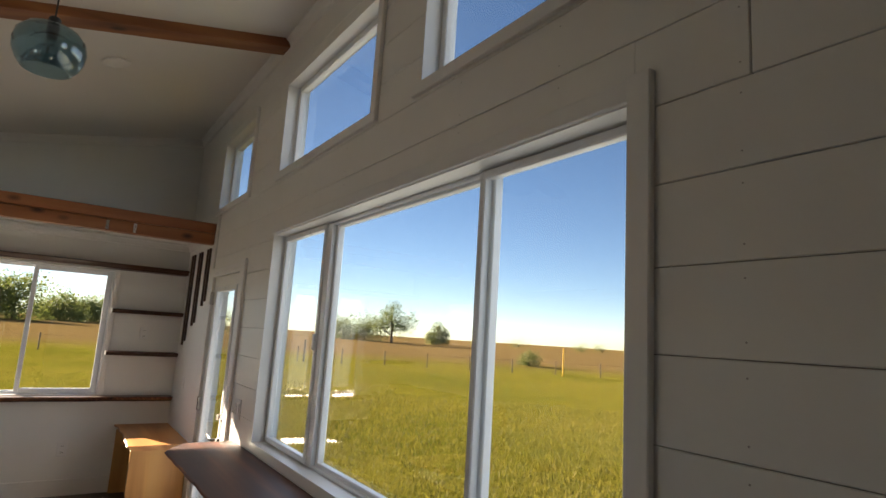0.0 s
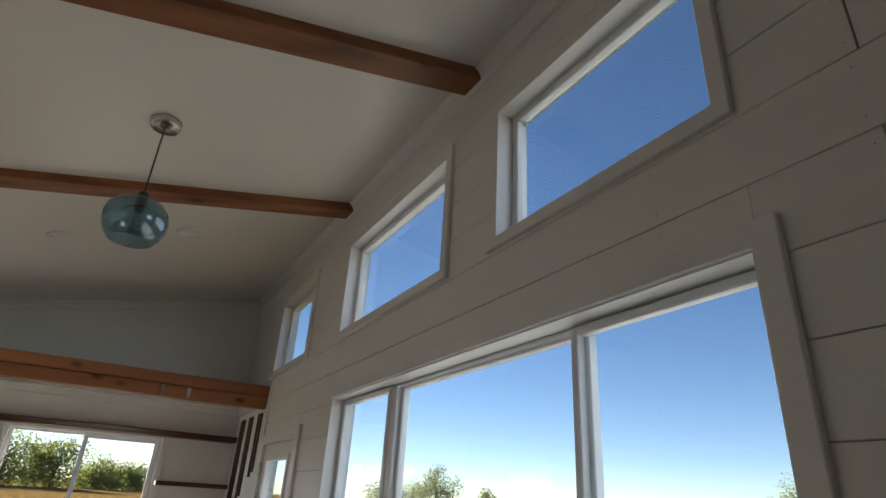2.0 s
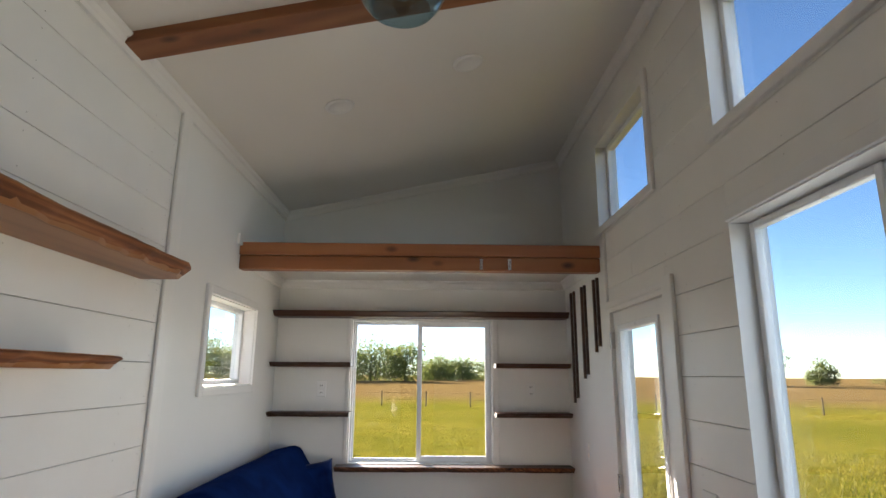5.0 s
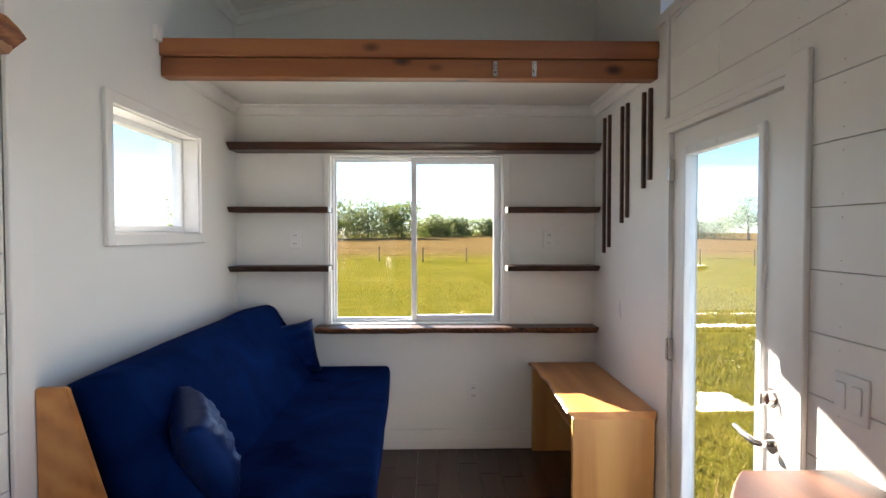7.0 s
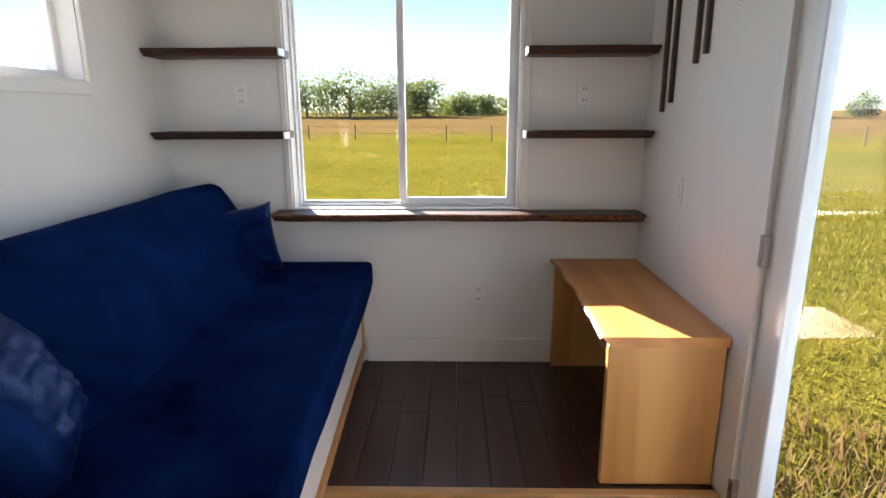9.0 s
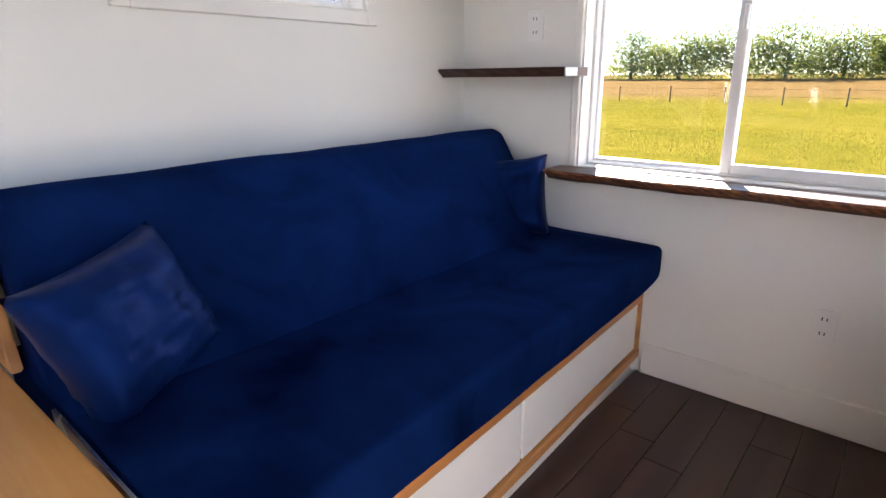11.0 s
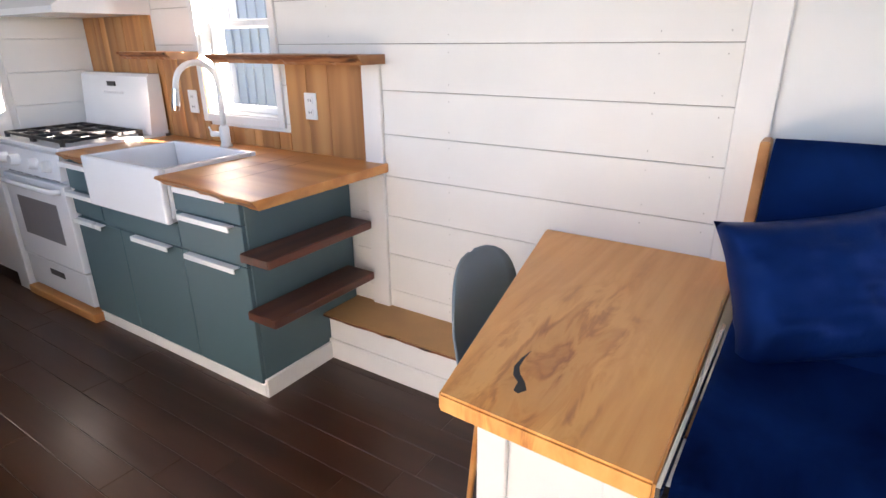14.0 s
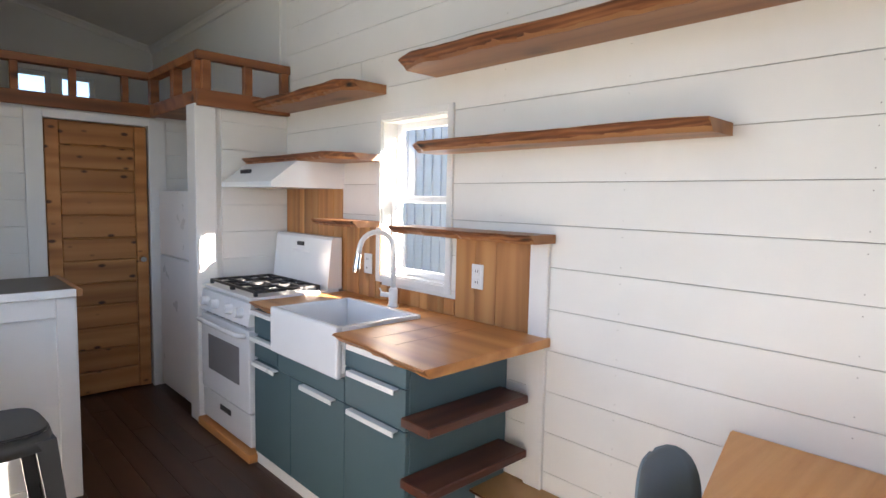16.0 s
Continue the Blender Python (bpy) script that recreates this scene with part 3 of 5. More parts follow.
lock = part("deadbolt", cyl(cyl(bmesh.new(), (R - 0.012, 4.175, 1.095), (R + 0.02, 4.175, 1.095), 0.033, seg=28), (R - 0.03, 4.175, 1.095), (R - 0.01, 4.175, 1.095), 0.02, 0.022, 20), STEEL, d, "round brushed steel deadbolt")
part("thumb_turn", B(R - 0.05, R - 0.028, 4.169, 4.181, 1.075, 1.115, 0.004), STEEL, lock)
rose = part("handle_rose", cyl(bmesh.new(), (R - 0.012, 4.175, 0.95), (R + 0.02, 4.175, 0.95), 0.033, seg=28), STEEL, d, "brushed steel lever handle")
part("lever", tube([(R - 0.01, 4.175, 0.95), (R - 0.05, 4.175, 0.95), (R - 0.06, 4.188, 0.952), (R - 0.062, 4.243, 0.957), (R - 0.06, 4.303, 0.965)], [0.011, 0.011, 0.011, 0.0095, 0.008]), STEEL, rose, smooth=True)

# plank door and wall of the bathroom
DX = 0.043                    # door centre line offset
structure("wall_bath", box(box(B(L, -0.62 + DX, BACK - 0.1, BACK, 0, 2.05), 0.04 + DX, R, BACK - 0.1, BACK, 0, 2.05), -0.62 + DX, 0.04 + DX, BACK - 0.1, BACK, 1.975, 2.05), WALL, "white wall with a plank door")
d = thing("door_2", "knotty cedar plank door, closed", "door", kind="structure")
part("door_back", B(-0.61 + DX, 0.03 + DX, BACK - 0.06, BACK - 0.03, 0.01, 1.97), CEDAR, d)
for x0, x1 in ((-0.605, -0.525), (-0.055, 0.025)):
    part("stile", B(x0 + DX, x1 + DX, BACK - 0.032, BACK - 0.008, 0.012, 1.965, 0.003), CEDAR, d)
for i in range(12):
    part("plank", B(-0.523 + DX, -0.057 + DX, BACK - 0.03, BACK - 0.014, 0.015 + i * 0.1628, 0.171 + i * 0.1628, 0.006), CEDAR, d)
kx = -0.55 + DX
part("knob", cyl(cyl(bmesh.new(), (kx, BACK - 0.01, 0.99), (kx, BACK + 0.05, 0.99), 0.012), (kx, BACK + 0.035, 0.99), (kx, BACK + 0.065, 0.99), 0.026, 0.02, 24), STEEL, d, "round brushed steel knob")
for x0, x1, z0, z1 in ((-0.735, -0.615, 0, 2.03), (0.035, 0.14, 0, 2.03), (-0.615, 0.035, 1.972, 2.03)):
    part("casing", B(x0 + DX, x1 + DX, BACK, BACK + 0.018, z0, z1, 0.003), TRIM, d)

# rear loft: floor, fascia and low railing
structure("ceiling_rear_loft", prism([(L, END), (R, END), (R, BACK + 0.02), (-0.62, BACK + 0.02), (-0.62, 0.55), (L, 0.55)], 2.05, 2.12), BEAM, "wooden loft floor over the bathroom")
structure("wall_partition", B(L, -0.62, 0.44, 0.55, 0, 2.04), WALL, "white partition beside the stove")
structure("trim_partition_post", B(-0.7, -0.565, 0.43, 0.575, 0, 2.045, 0.004), TRIM, "white square corner post")
rail = thing("loft_railing", "low reddish-brown timber railing along the rear loft", "railing")
part("fascia", B(-0.62, R, BACK, BACK + 0.045, 2.04, 2.13, 0.004), BEAM, rail)
part("fascia", B(-0.62, -0.575, BACK + 0.045, 0.56, 2.04, 2.13, 0.004), BEAM, rail)
part("fascia", B(L, -0.575, 0.56, 0.605, 2.03, 2.13, 0.004), BEAM, rail)
part("top_rail", B(-0.62, R, BACK - 0.02, BACK + 0.05, 2.31, 2.365, 0.004), BEAM, rail)
part("top_rail", B(-0.64, -0.57, BACK + 0.05, 0.56, 2.31, 2.365, 0.004), BEAM, rail)
part("top_rail", B(L, -0.57, 0.56, 0.61, 2.31, 2.365, 0.004), BEAM, rail)
for x in (0.95, 0.53, 0.2, -0.12, -0.44):
    part("post", B(x, x + 0.045, BACK, BACK + 0.045, 2.13, 2.31, 0.003), BEAM, rail)
for y in (BACK + 0.01, 0.1, 0.5):
    part("post", B(-0.635, -0.575, y, y + 0.07, 2.13, 2.31, 0.003), BEAM, rail)
for x in (-0.66, -0.93, -1.19):
    part("post", B(x, x + 0.055, 0.56, 0.605, 2.13, 2.31, 0.003), BEAM, rail)

# ---- beams and far loft front ----
for y, nm in ((2.03, 0), (3.555, 1)):
    bm = bmesh.new()
    h = 0.062
    ps = [(L + 0.01, y, ceil_z(L) - h + 0.02), (R - 0.012, y, ceil_z(R) - h), (R - 0.012, y, ceil_z(R) + 0.01), (L + 0.01, y, ceil_z(L) + 0.01)]
    a, b = [bm.verts.new(p) for p in ps], [bm.verts.new((p[0], p[1] + 0.14, p[2])) for p in ps]
    bm.faces.new(a), bm.faces.new(b[::-1])
    for i in range(4):
        bm.faces.new((a[i], b[i], b[(i + 1) % 4], a[(i + 1) % 4]))
    bmesh.ops.recalc_face_normals(bm, faces=bm.faces)
    bmesh.ops.bevel(bm, geom=bm.edges[:], offset=0.004, segments=1, affect="EDGES")
    tagged(part("ceiling_beam", bm, BEAM), "knotty reddish-brown timber beam across the ceiling", "beam", "ceiling beams")
lb = thing("loft_beam", "reddish-brown two-board timber beam at the loft edge", "beam")
part("lower_board", B(L + 0.002, R - 0.002, 5.12, 5.2, 2.35, 2.44, 0.004), BEAM, lb)
part("upper_board", B(L + 0.002, R - 0.002, 5.105, 5.2, 2.443, 2.525, 0.004), BEAM, lb)
for x in (0.37, 0.555):
    br = part("ladder_bracket", B(x - 0.011, x + 0.011, 5.112, 5.12, 2.355, 2.43, 0.002), STEEL, lb, "small metal ladder bracket")
    part("hook", B(x - 0.005, x + 0.005, 5.098, 5.112, 2.375, 2.415, 0.002), STEEL, br)
part("knee", B(L, L + 0.02, 5.05, 5.12, 2.5, 2.57, 0.003), TRIM, lb)


# ---- shelves with live edges ----
def live_slab(x_wall, depth, y0, y1, z0, z1, seed, n=26, rough=0.014, skew=0.0, along="y", sgn=1, taper0=0.0, taper1=0.0):
    """A plank whose free long edge wanders and is chamfered like raw timber; returns the plank and the strip of raw edge."""
    rng = random.Random(seed)
    bm, be = bmesh.new(), bmesh.new()
    rows, ph = [], rng.uniform(0, 6)
    for i in range(n + 1):
        t = i / n
        y = y0 + (y1 - y0) * t
        w = depth + skew * t + rough * (math.sin(t * 7 + ph) + 0.6 * math.sin(t * 19 + 2 * ph)) * 0.6 + rng.uniform(-1, 1) * rough * 0.35
        if t > 0.93: w -= taper1 * (t - 0.93) / 0.07
        if t < 0.07: w -= taper0 * (0.07 - t) / 0.07
        und = (z1 - z0) * (0.7 + 0.45 * rng.random())
        rows.append((y, w, und))
    def P(o, y, z):
        return (x_wall + sgn * o, y, z) if along == "y" else (y, x_wall + sgn * o, z)
    prev = pe = None
    for i, (y, w, und) in enumerate(rows):
        q = [bm.verts.new(P(o, y, z)) for o, z in ((0, z0), (0, z1), (w, z1), (w - und, z0))]
        j1, j2 = rng.uniform(0, 0.004), rng.uniform(0, 0.005)
        e = [be.verts.new(P(o, y, z)) for o, z in ((w - 0.004, z1 + 0.0006), (w + 0.003 + j1, z1 - 0.007), (w - und * 0.45 + j2, (z0 + z1) / 2), (w - und * 1.0 - 0.006, z0 - 0.0006))]
        if prev:
            for k in range(4):
                bm.faces.new((prev[k], q[k], q[(k + 1) % 4], prev[(k + 1) % 4]))
            for k in range(3):
                be.faces.new((pe[k], e[k], e[k + 1], pe[k + 1]))
        else:
            bm.faces.new(q[::-1])
        prev, pe = q, e
    bm.faces.new(prev)
    bmesh.ops.recalc_face_normals(bm, faces=bm.faces)
    return bm, be


def live_shelf(name, label, mat, *a, category="shelf", group="live-edge shelves", edge=None, **k):
    bm, be = live_slab(*a, **k)
    s = thing(name, label, category, group)
    part("plank", bm, mat, s)
    part("raw_edge", be, edge or BARK, s, "raw bark-brown live edge")
    return s


live_shelf("wall_shelf", "long live-edge wooden shelf high on the boarded wall", SHELF, L, 0.29, 2.1, 3.94, 2.083, 2.13, 1, skew=-0.04, taper1=0.06, taper0=0.06)
live_shelf("wall_shelf", "live-edge wooden shelf on the white boarded wall", SHELF, L, 0.23, 2.12, 3.52, 1.7, 1.742, 2, taper1=0.04, taper0=0.06)
live_shelf("wall_shelf", "live-edge wooden shelf high beside the loft railing", SHELF, L, 0.27, 0.61, 1.69, 2.05, 2.1, 3, taper1=0.06)
live_shelf("wall_shelf", "live-edge wooden shelf resting on the range hood", SHELF, L, 0.33, 0.58, 1.66, 1.685, 1.722, 4, taper1=0.14)
live_shelf("wall_shelf", "short live-edge wooden shelf over the counter end", SHELF, L, 0.2, 1.98, 2.85, 1.305, 1.342, 5, taper1=0.03)
live_shelf("wall_shelf", "short live-edge wooden shelf between stove and window", SHELF, L, 0.2, 1.22, 1.66, 1.315, 1.35, 6)
dk = dict(along="x", sgn=-1, n=16, rough=0.006, edge=SHELF_X, group="end wall shelves")
live_shelf("wall_shelf", "long dark brown shelf above the sliding window", SHELF_X, FAR - 0.001, 0.2, L + 0.01, R - 0.02, 2.135, 2.178, 7, **dk)
for i, (x0, x1) in enumerate(((L + 0.01, -0.575), (0.55, R - 0.02))):
    for j, z in enumerate((1.763, 1.392)):
        s = live_shelf("wall_shelf", "short dark brown shelf beside the sliding window", SHELF_X, FAR - 0.001, 0.19, x0, x1, z - 0.017, z + 0.017, 8 + i * 2 + j, **dk)
        xe = -0.573 if i == 0 else 0.544
        part("end_cap", B(xe, xe + 0.006, FAR - 0.19, FAR - 0.1, z - 0.015, z + 0.015), TRIM, s, "white painted shelf end")
live_shelf("window_sill", "live-edge brown wooden window sill board", SHELF_X, FAR - 0.001, 0.15, -0.675, R - 0.015, 0.974, 1.014, 13, along="x", sgn=-1, n=24, rough=0.012, edge=BARK, category="sill", group="", taper0=0.02)
# slats on the wall beside the end shelves
for y, zb in ((5.915, 1.492), (5.82, 1.53), (5.595, 1.672), (5.51, 1.7), (5.275, 1.842), (5.19, 1.877)):
    tagged(part("wall_slat", B(R - 0.018, R, y - 0.011, y + 0.011, zb, 2.325, 0.002), SHELF_X), "thin dark brown upright wall slat", "slat", "wall slats")


# ---- outlets, switches ----
def outlet(pos, axis, sgn, wide=0.072, tall=0.116, decora=False, label="white wall outlet with two sockets"):
    o = thing("wall_outlet", label, "outlet", "wall outlets")
    x, y, z = pos
    def bb(a0, a1, d0, d1, z0, z1, bv=0.0):
        d0, d1 = d0 * sgn, d1 * sgn
        return B(x + d0, x + d1, y + a0, y + a1, z + z0, z + z1, bv) if axis == "x" else B(x + a0, x + a1, y + d0, y + d1, z + z0, z + z1, bv)
    pl = part("cover_plate", bb(-wide / 2, wide / 2, -0.002, 0.0062, -tall / 2, tall / 2, 0.002), PLASTIC, o)
    for k in (-1, 1):
        sk = part("socket", bb(-0.017, 0.017, 0.006, 0.009, k * 0.026 - 0.016, k * 0.026 + 0.016, 0.002), PLASTIC, pl)
    for k in (-1, 1):
        for h in (-1, 1):
            part("slot", bb(h * 0.007 - 0.0018, h * 0.007 + 0.0018, 0.009, 0.0095, k * 0.026 - 0.005, k * 0.026 + 0.006), SLOT, pl)
    return o


outlet((-0.82, FAR, 1.575), "y", -1)
outlet((0.845, FAR, 1.575), "y", -1)
outlet((0.345, FAR, 0.565), "y", -1)
outlet((L + 0.016, 2.43, 1.12), "x", 1)
outlet((L + 0.016, 1.56, 1.1), "x", 1)
o = thing("light_switch", "white double rocker switch plate beside the door", "switch")
part("cover_plate", B(R - 0.007, R, 3.79, 3.91, 1.13, 1.25, 0.002), PLASTIC, o)
for y in (3.81, 3.865):
    part("rocker", B(R - 0.012, R - 0.007, y, y + 0.033, 1.155, 1.225, 0.002), PLASTIC, o)
o = thing("light_switch", "small white switch plate beside the slats", "switch")
part("cover_plate", B(R - 0.006, R, 5.62, 5.69, 1.12, 1.23, 0.002), PLASTIC, o)
part("rocker", B(R - 0.01, R - 0.006, 5.64, 5.67, 1.145, 1.205, 0.002), PLASTIC, o)

# ---- pendant lamp and ceiling discs ----
px, py = -0.03, 2.88
pz = ceil_z(px)
lamp = thing("pendant_lamp", "blue-grey glass pendant lamp on a thin dark cord", "lamp")
part("canopy", lathe([(0.001, -0.035), (0.06, -0.03), (0.066, -0.02), (0.068, 0.01), (0.001, 0.012)], 32, (px, py, pz - 0.012)), STEEL, lamp, "brushed nickel ceiling canopy", True)
part("cord", cyl(bmesh.new(), (px, py, 2.845), (px, py, pz - 0.04), 0.0035, seg=8), SLOT, lamp)
part("socket", lathe([(0.001, 2.86), (0.016, 2.858), (0.022, 2.85), (0.022, 2.79), (0.018, 2.765), (0.001, 2.765)], 24, (px, py, 0)), SLOT, lamp, "dark lamp holder", True)
prof = [(0.026, 2.822), (0.055, 2.817), (0.094, 2.8), (0.12, 2.768), (0.128, 2.73), (0.124, 2.692), (0.109, 2.656), (0.09, 2.632), (0.083, 2.627)]
sh = part("shade", lathe(prof + [(r - 0.004, z + 0.002) for r, z in prof[::-1]], 48, (px, py, 0)), BLUEGLASS, lamp, "rounded blue glass shade", True)
part("bulb", lathe([(0.014, 2.765), (0.016, 2.75), (0.03, 2.72), (0.033, 2.7), (0.027, 2.675), (0.001, 2.665)], 24, (px, py, 0)), PANE, lamp, "clear glass bulb", True)
for c in lamp.children:
    if not c.name.startswith("canopy"):
        c.data.transform(Matrix.Translation((0, 0, 0.03)))
tilt = math.atan((ZR - ZL) / (R - L))
for x, y in ((-0.48, 4.47), (0.235, 4.25)):
    o = part("ceiling_light", lathe([(0.001, -0.004), (0.06, -0.005), (0.066, -0.012), (0.078, -0.01), (0.084, 0.0), (0.001, 0.002)], 36), TRIM, None, "", True)
    o.matrix_world = Matrix.Translation((x, y, ceil_z(x) - 0.001)) @ Matrix.Rotation(-tilt, 4, "Y")
    tagged(o, "flat white round ceiling light, switched off", "ceiling light", "ceiling discs")

# ---- sofa corner ----
SX, SY0, SY1, SEAT = -0.2, 4.25, FAR - 0.012, 0.745
base = thing("storage_bench", "white built-in sofa base with light wood rails", "bench")
part("body", B(L + 0.01, -0.285, SY0, SY1, 0.0, 0.55), TRIM, base)
for i in range(2):
    y0 = SY0 + 0.03 + i * 0.93
    part("drawer_front", B(-0.285, -0.272, y0, y0 + 0.92, PLAT + 0.11, 0.5, 0.003), TRIM, base)
part("top_rail", B(-0.285, -0.262, SY0, SY1, 0.505, 0.55, 0.003), MAPLE, base, "light wood rail")
part("bottom_rail", B(-0.285, -0.258, SY0, SY1, PLAT + 0.07, PLAT + 0.105, 0.003), MAPLE, base, "light wood rail")
part("corner_rail", B(-0.285, -0.262, SY1 - 0.03, SY1, PLAT + 0.105, 0.505, 0.002), MAPLE, base)
bm = bmesh.new()
pr = [(L + 0.02, 0.745), (-0.965, 0.745), (-1.085, 1.13), (L + 0.02, 1.13)]
a, b = [bm.verts.new((x, SY0 - 0.034, z)) for x, z in pr], [bm.verts.new((x, SY0 - 0.008, z)) for x, z in pr]
bm.faces.new(a), bm.faces.new(b[::-1])
for i in range(4):
    bm.faces.new((a[i], b[i], b[(i + 1) % 4], a[(i + 1) % 4]))
bmesh.ops.recalc_face_normals(bm, faces=bm.faces)
bmesh.ops.bevel(bm, geom=bm.edges[:], offset=0.004, segments=2, affect="EDGES")
part("end_board", bm, MAPLE, base, "light wood board at the sofa end")


def cushion_slab(profile, y0, y1, n=24, puff=0.006, seed=3):
    """An upholstered slab with a rounded profile in x and z, softly uneven."""
    bm = bmesh.new()
    rows = []
    for i in range(n + 1):
        t = i / n
        edge = min(t, 1 - t) * n
        k = 1.0 if edge >= 1.5 else (0.982 + 0.012 * edge)
        cx = sum(p[0] for p in profile) / len(profile)
        cz = sum(p[1] for p in profile) / len(profile)
        y = y0 + (y1 - y0) * t
        rows.append([bm.verts.new((cx + (p[0] - cx) * k + puff * noise.noise((p[0] * 6, y * 4, p[1] * 6 + seed)), y, cz + (p[1] - cz) * k + puff * noise.noise((p[0] * 5 + 9, y * 4, p[1] * 5 + seed)))) for p in profile])
    bm.faces.new(rows[0]), bm.faces.new(rows[-1][::-1])
    for a, b in zip(rows, rows[1:]):
        for k in range(len(profile)):
            bm.faces.new((a[k], a[(k + 1) % len(profile)], b[(k + 1) % len(profile)], b[k]))
    bmesh.ops.recalc_face_normals(bm, faces=bm.faces)
    return bm


def rounded(pts, r=0.03, n=4):
    out = []
    for i, p in enumerate(pts):
        p, a, b = Vector(p), Vector(pts[i - 1]), Vector(pts[(i + 1) % len(pts)])
        s, e = p + (a - p).normalized() * r, p + (b - p).normalized() * r
        for k in range(n + 1):
            t = k / n
            out.append(tuple((1 - t) ** 2 * s + 2 * t * (1 - t) * p + t * t * e))
        q, d = e, b + (p - b).normalized() * r
        for k in range(1, 5):
            out.append(tuple(q.lerp(d, k / 5)))
    return out


sofa = thing("sofa", "navy blue velvet sofa with flat seat and sloped back", "sofa")
part("seat", cushion_slab(rounded([(L + 0.03, 0.552), (SX - 0.05, 0.552), (SX, 0.615), (SX, SEAT), (L + 0.03, SEAT)], 0.03), SY0, SY1, 30), VELVET, sofa, smooth=True)
part("backrest", cushion_slab(rounded([(-1.0, SEAT - 0.03), (-0.65, SEAT - 0.03), (-0.94, 1.14), (-0.99, 1.16), (-1.12, 1.135)], 0.02), SY0 + 0.006, SY1 - 0.05, 30, seed=8), VELVET, sofa, smooth=True)

# the front of seat and base stands out a little more towards the table
for o in [*base.children, *sofa.children]:
    if not o.name.startswith(("backrest", "end_board")):
        for v in o.data.vertices:
            if v.co.x > -0.5:
                v.co.x += 0.038 * (SY1 - v.co.y)


def pillow(m, label, w=0.42, h=0.42, th=0.085, seed=1):
    bm = bmesh.new()
    n = 22
    grid = {}
    for s in (1, -1):
        for i in range(n + 1):
            for j in range(n + 1):
                u, v = 2 * i / n - 1, 2 * j / n - 1
                if s < 0 and (i in (0, n) or j in (0, n)):
                    grid[s, i, j] = grid[1, i, j]
                    continue
                pin = 1 - 0.09 * (1 - abs(u) ** 2.5) * abs(v) ** 2 , 1 - 0.09 * (1 - abs(v) ** 2.5) * abs(u) ** 2
                d = th * max(0.0, (1 - u ** 4) * (1 - v ** 4)) ** 0.5
                wr = (0.014 * noise.noise((u * 2.6 + seed, v * 5.5, s * 3.0)) + 0.012 * noise.noise(((u + v) * 2.0 + seed, (u - v) * 9.0, s * 2.0))) * (1 - max(abs(u), abs(v)) ** 6)
                grid[s, i, j] = bm.verts.new((u * w / 2 * pin[1], s * (d + wr), v * h / 2 * pin[0]))
        for i in range(n):
            for j in range(n):
                q = [grid[s, i, j], grid[s, i + 1, j], grid[s, i + 1, j + 1], grid[s, i, j + 1]]
                bm.faces.new(q if s < 0 else q[::-1])
    bmesh.ops.recalc_face_normals(bm, faces=bm.faces)
    bm.transform(m)
    return tagged(part("throw_pillow", bm, SATIN, None, label, True), category="pillow", group="sofa pillows")


pillow(pose(-0.73, 4.4, 0.88, 24, 8, -63), "navy velvet throw pillow leaning at the table end", 0.38, 0.34, 0.08, 1)
pillow(pose(-0.81, 5.95, 0.89, -18, -6, 26), "navy velvet throw pillow in the far sofa corner", 0.34, 0.34, 0.07, 5)

# ---- table ----
tab = thing("dining_table", "honey-coloured wood slab table with a cracked knot", "table")
part("tabletop", prism([(L + 0.004, 3.575), (-0.135, 3.81), (-0.115, 4.232), (L + 0.004, 4.212)], 0.698, 0.742, 0.005), TABLE, tab)
crk = [(-0.377, 3.898), (-0.34, 3.893), (-0.3, 3.894), (-0.27, 3.907), (-0.252, 3.927), (-0.222, 3.932), (-0.217, 3.944), (-0.235, 3.954), (-0.258, 3.940), (-0.28, 3.918), (-0.305, 3.904), (-0.34, 3.899)]
part("knot_crack", prism(crk, 0.7422, 0.7432), SLOT, tab, "black crack filled knot")
part("support_panel", B(-0.235, -0.215, 3.86, 4.2, 0, 0.698, 0.003), TRIM, tab, "white support panel")
for y in (3.86, 4.13):
    part("support_batten", B(-0.215, -0.203, y, y + 0.07, 0, 0.698, 0.003), TRIM, tab)
part("metal_edge", B(-0.75, -0.114, 4.233, 4.24, 0.706, 0.738), STEEL, tab, "thin metal edge strip")


# ---- shell chair ----
chair = thing("shell_chair", "blue-grey moulded plastic chair at the table", "chair")
bm = bmesh.new()
cx, cy = -0.72, 3.75
prof = [(0.22, 0.44), (0.2, 0.455), (0.12, 0.452), (0.0, 0.44), (-0.1, 0.445), (-0.155, 0.475), (-0.18, 0.54), (-0.195, 0.62)]
half = [0.19, 0.205, 0.215, 0.215, 0.21, 0.205, 0.2, 0.195]
for k in range(1, 9):
    z = 0.62 + 0.18 * math.sin(k * math.pi / 16)
    prof.append((-0.195 - 0.012 * k / 8, z))
    half.append(0.195 * max(0.02, math.cos(k * math.pi / 16)) ** 0.62)
rows = []
for (dy, z), hw in zip(prof, half):
    rows.append([bm.verts.new((cx + hw * u, cy + dy + 0.05 * (hw / 0.2) ** 2 * abs(u) ** 2.5 * (1 if z > 0.46 else 0), z + (0.045 * abs(u) ** 3 if z < 0.46 else 0))) for u in [k / 6 - 1 for k in range(13)]])
for a, b in zip(rows, rows[1:]):
    for k in range(12):
        bm.faces.new((a[k], a[k + 1], b[k + 1], b[k]))
bmesh.ops.recalc_face_normals(bm, faces=bm.faces)
bmesh.ops.solidify(bm, geom=bm.faces[:], thickness=0.007)
part("seat_shell", bm, CHAIR, chair, smooth=True)
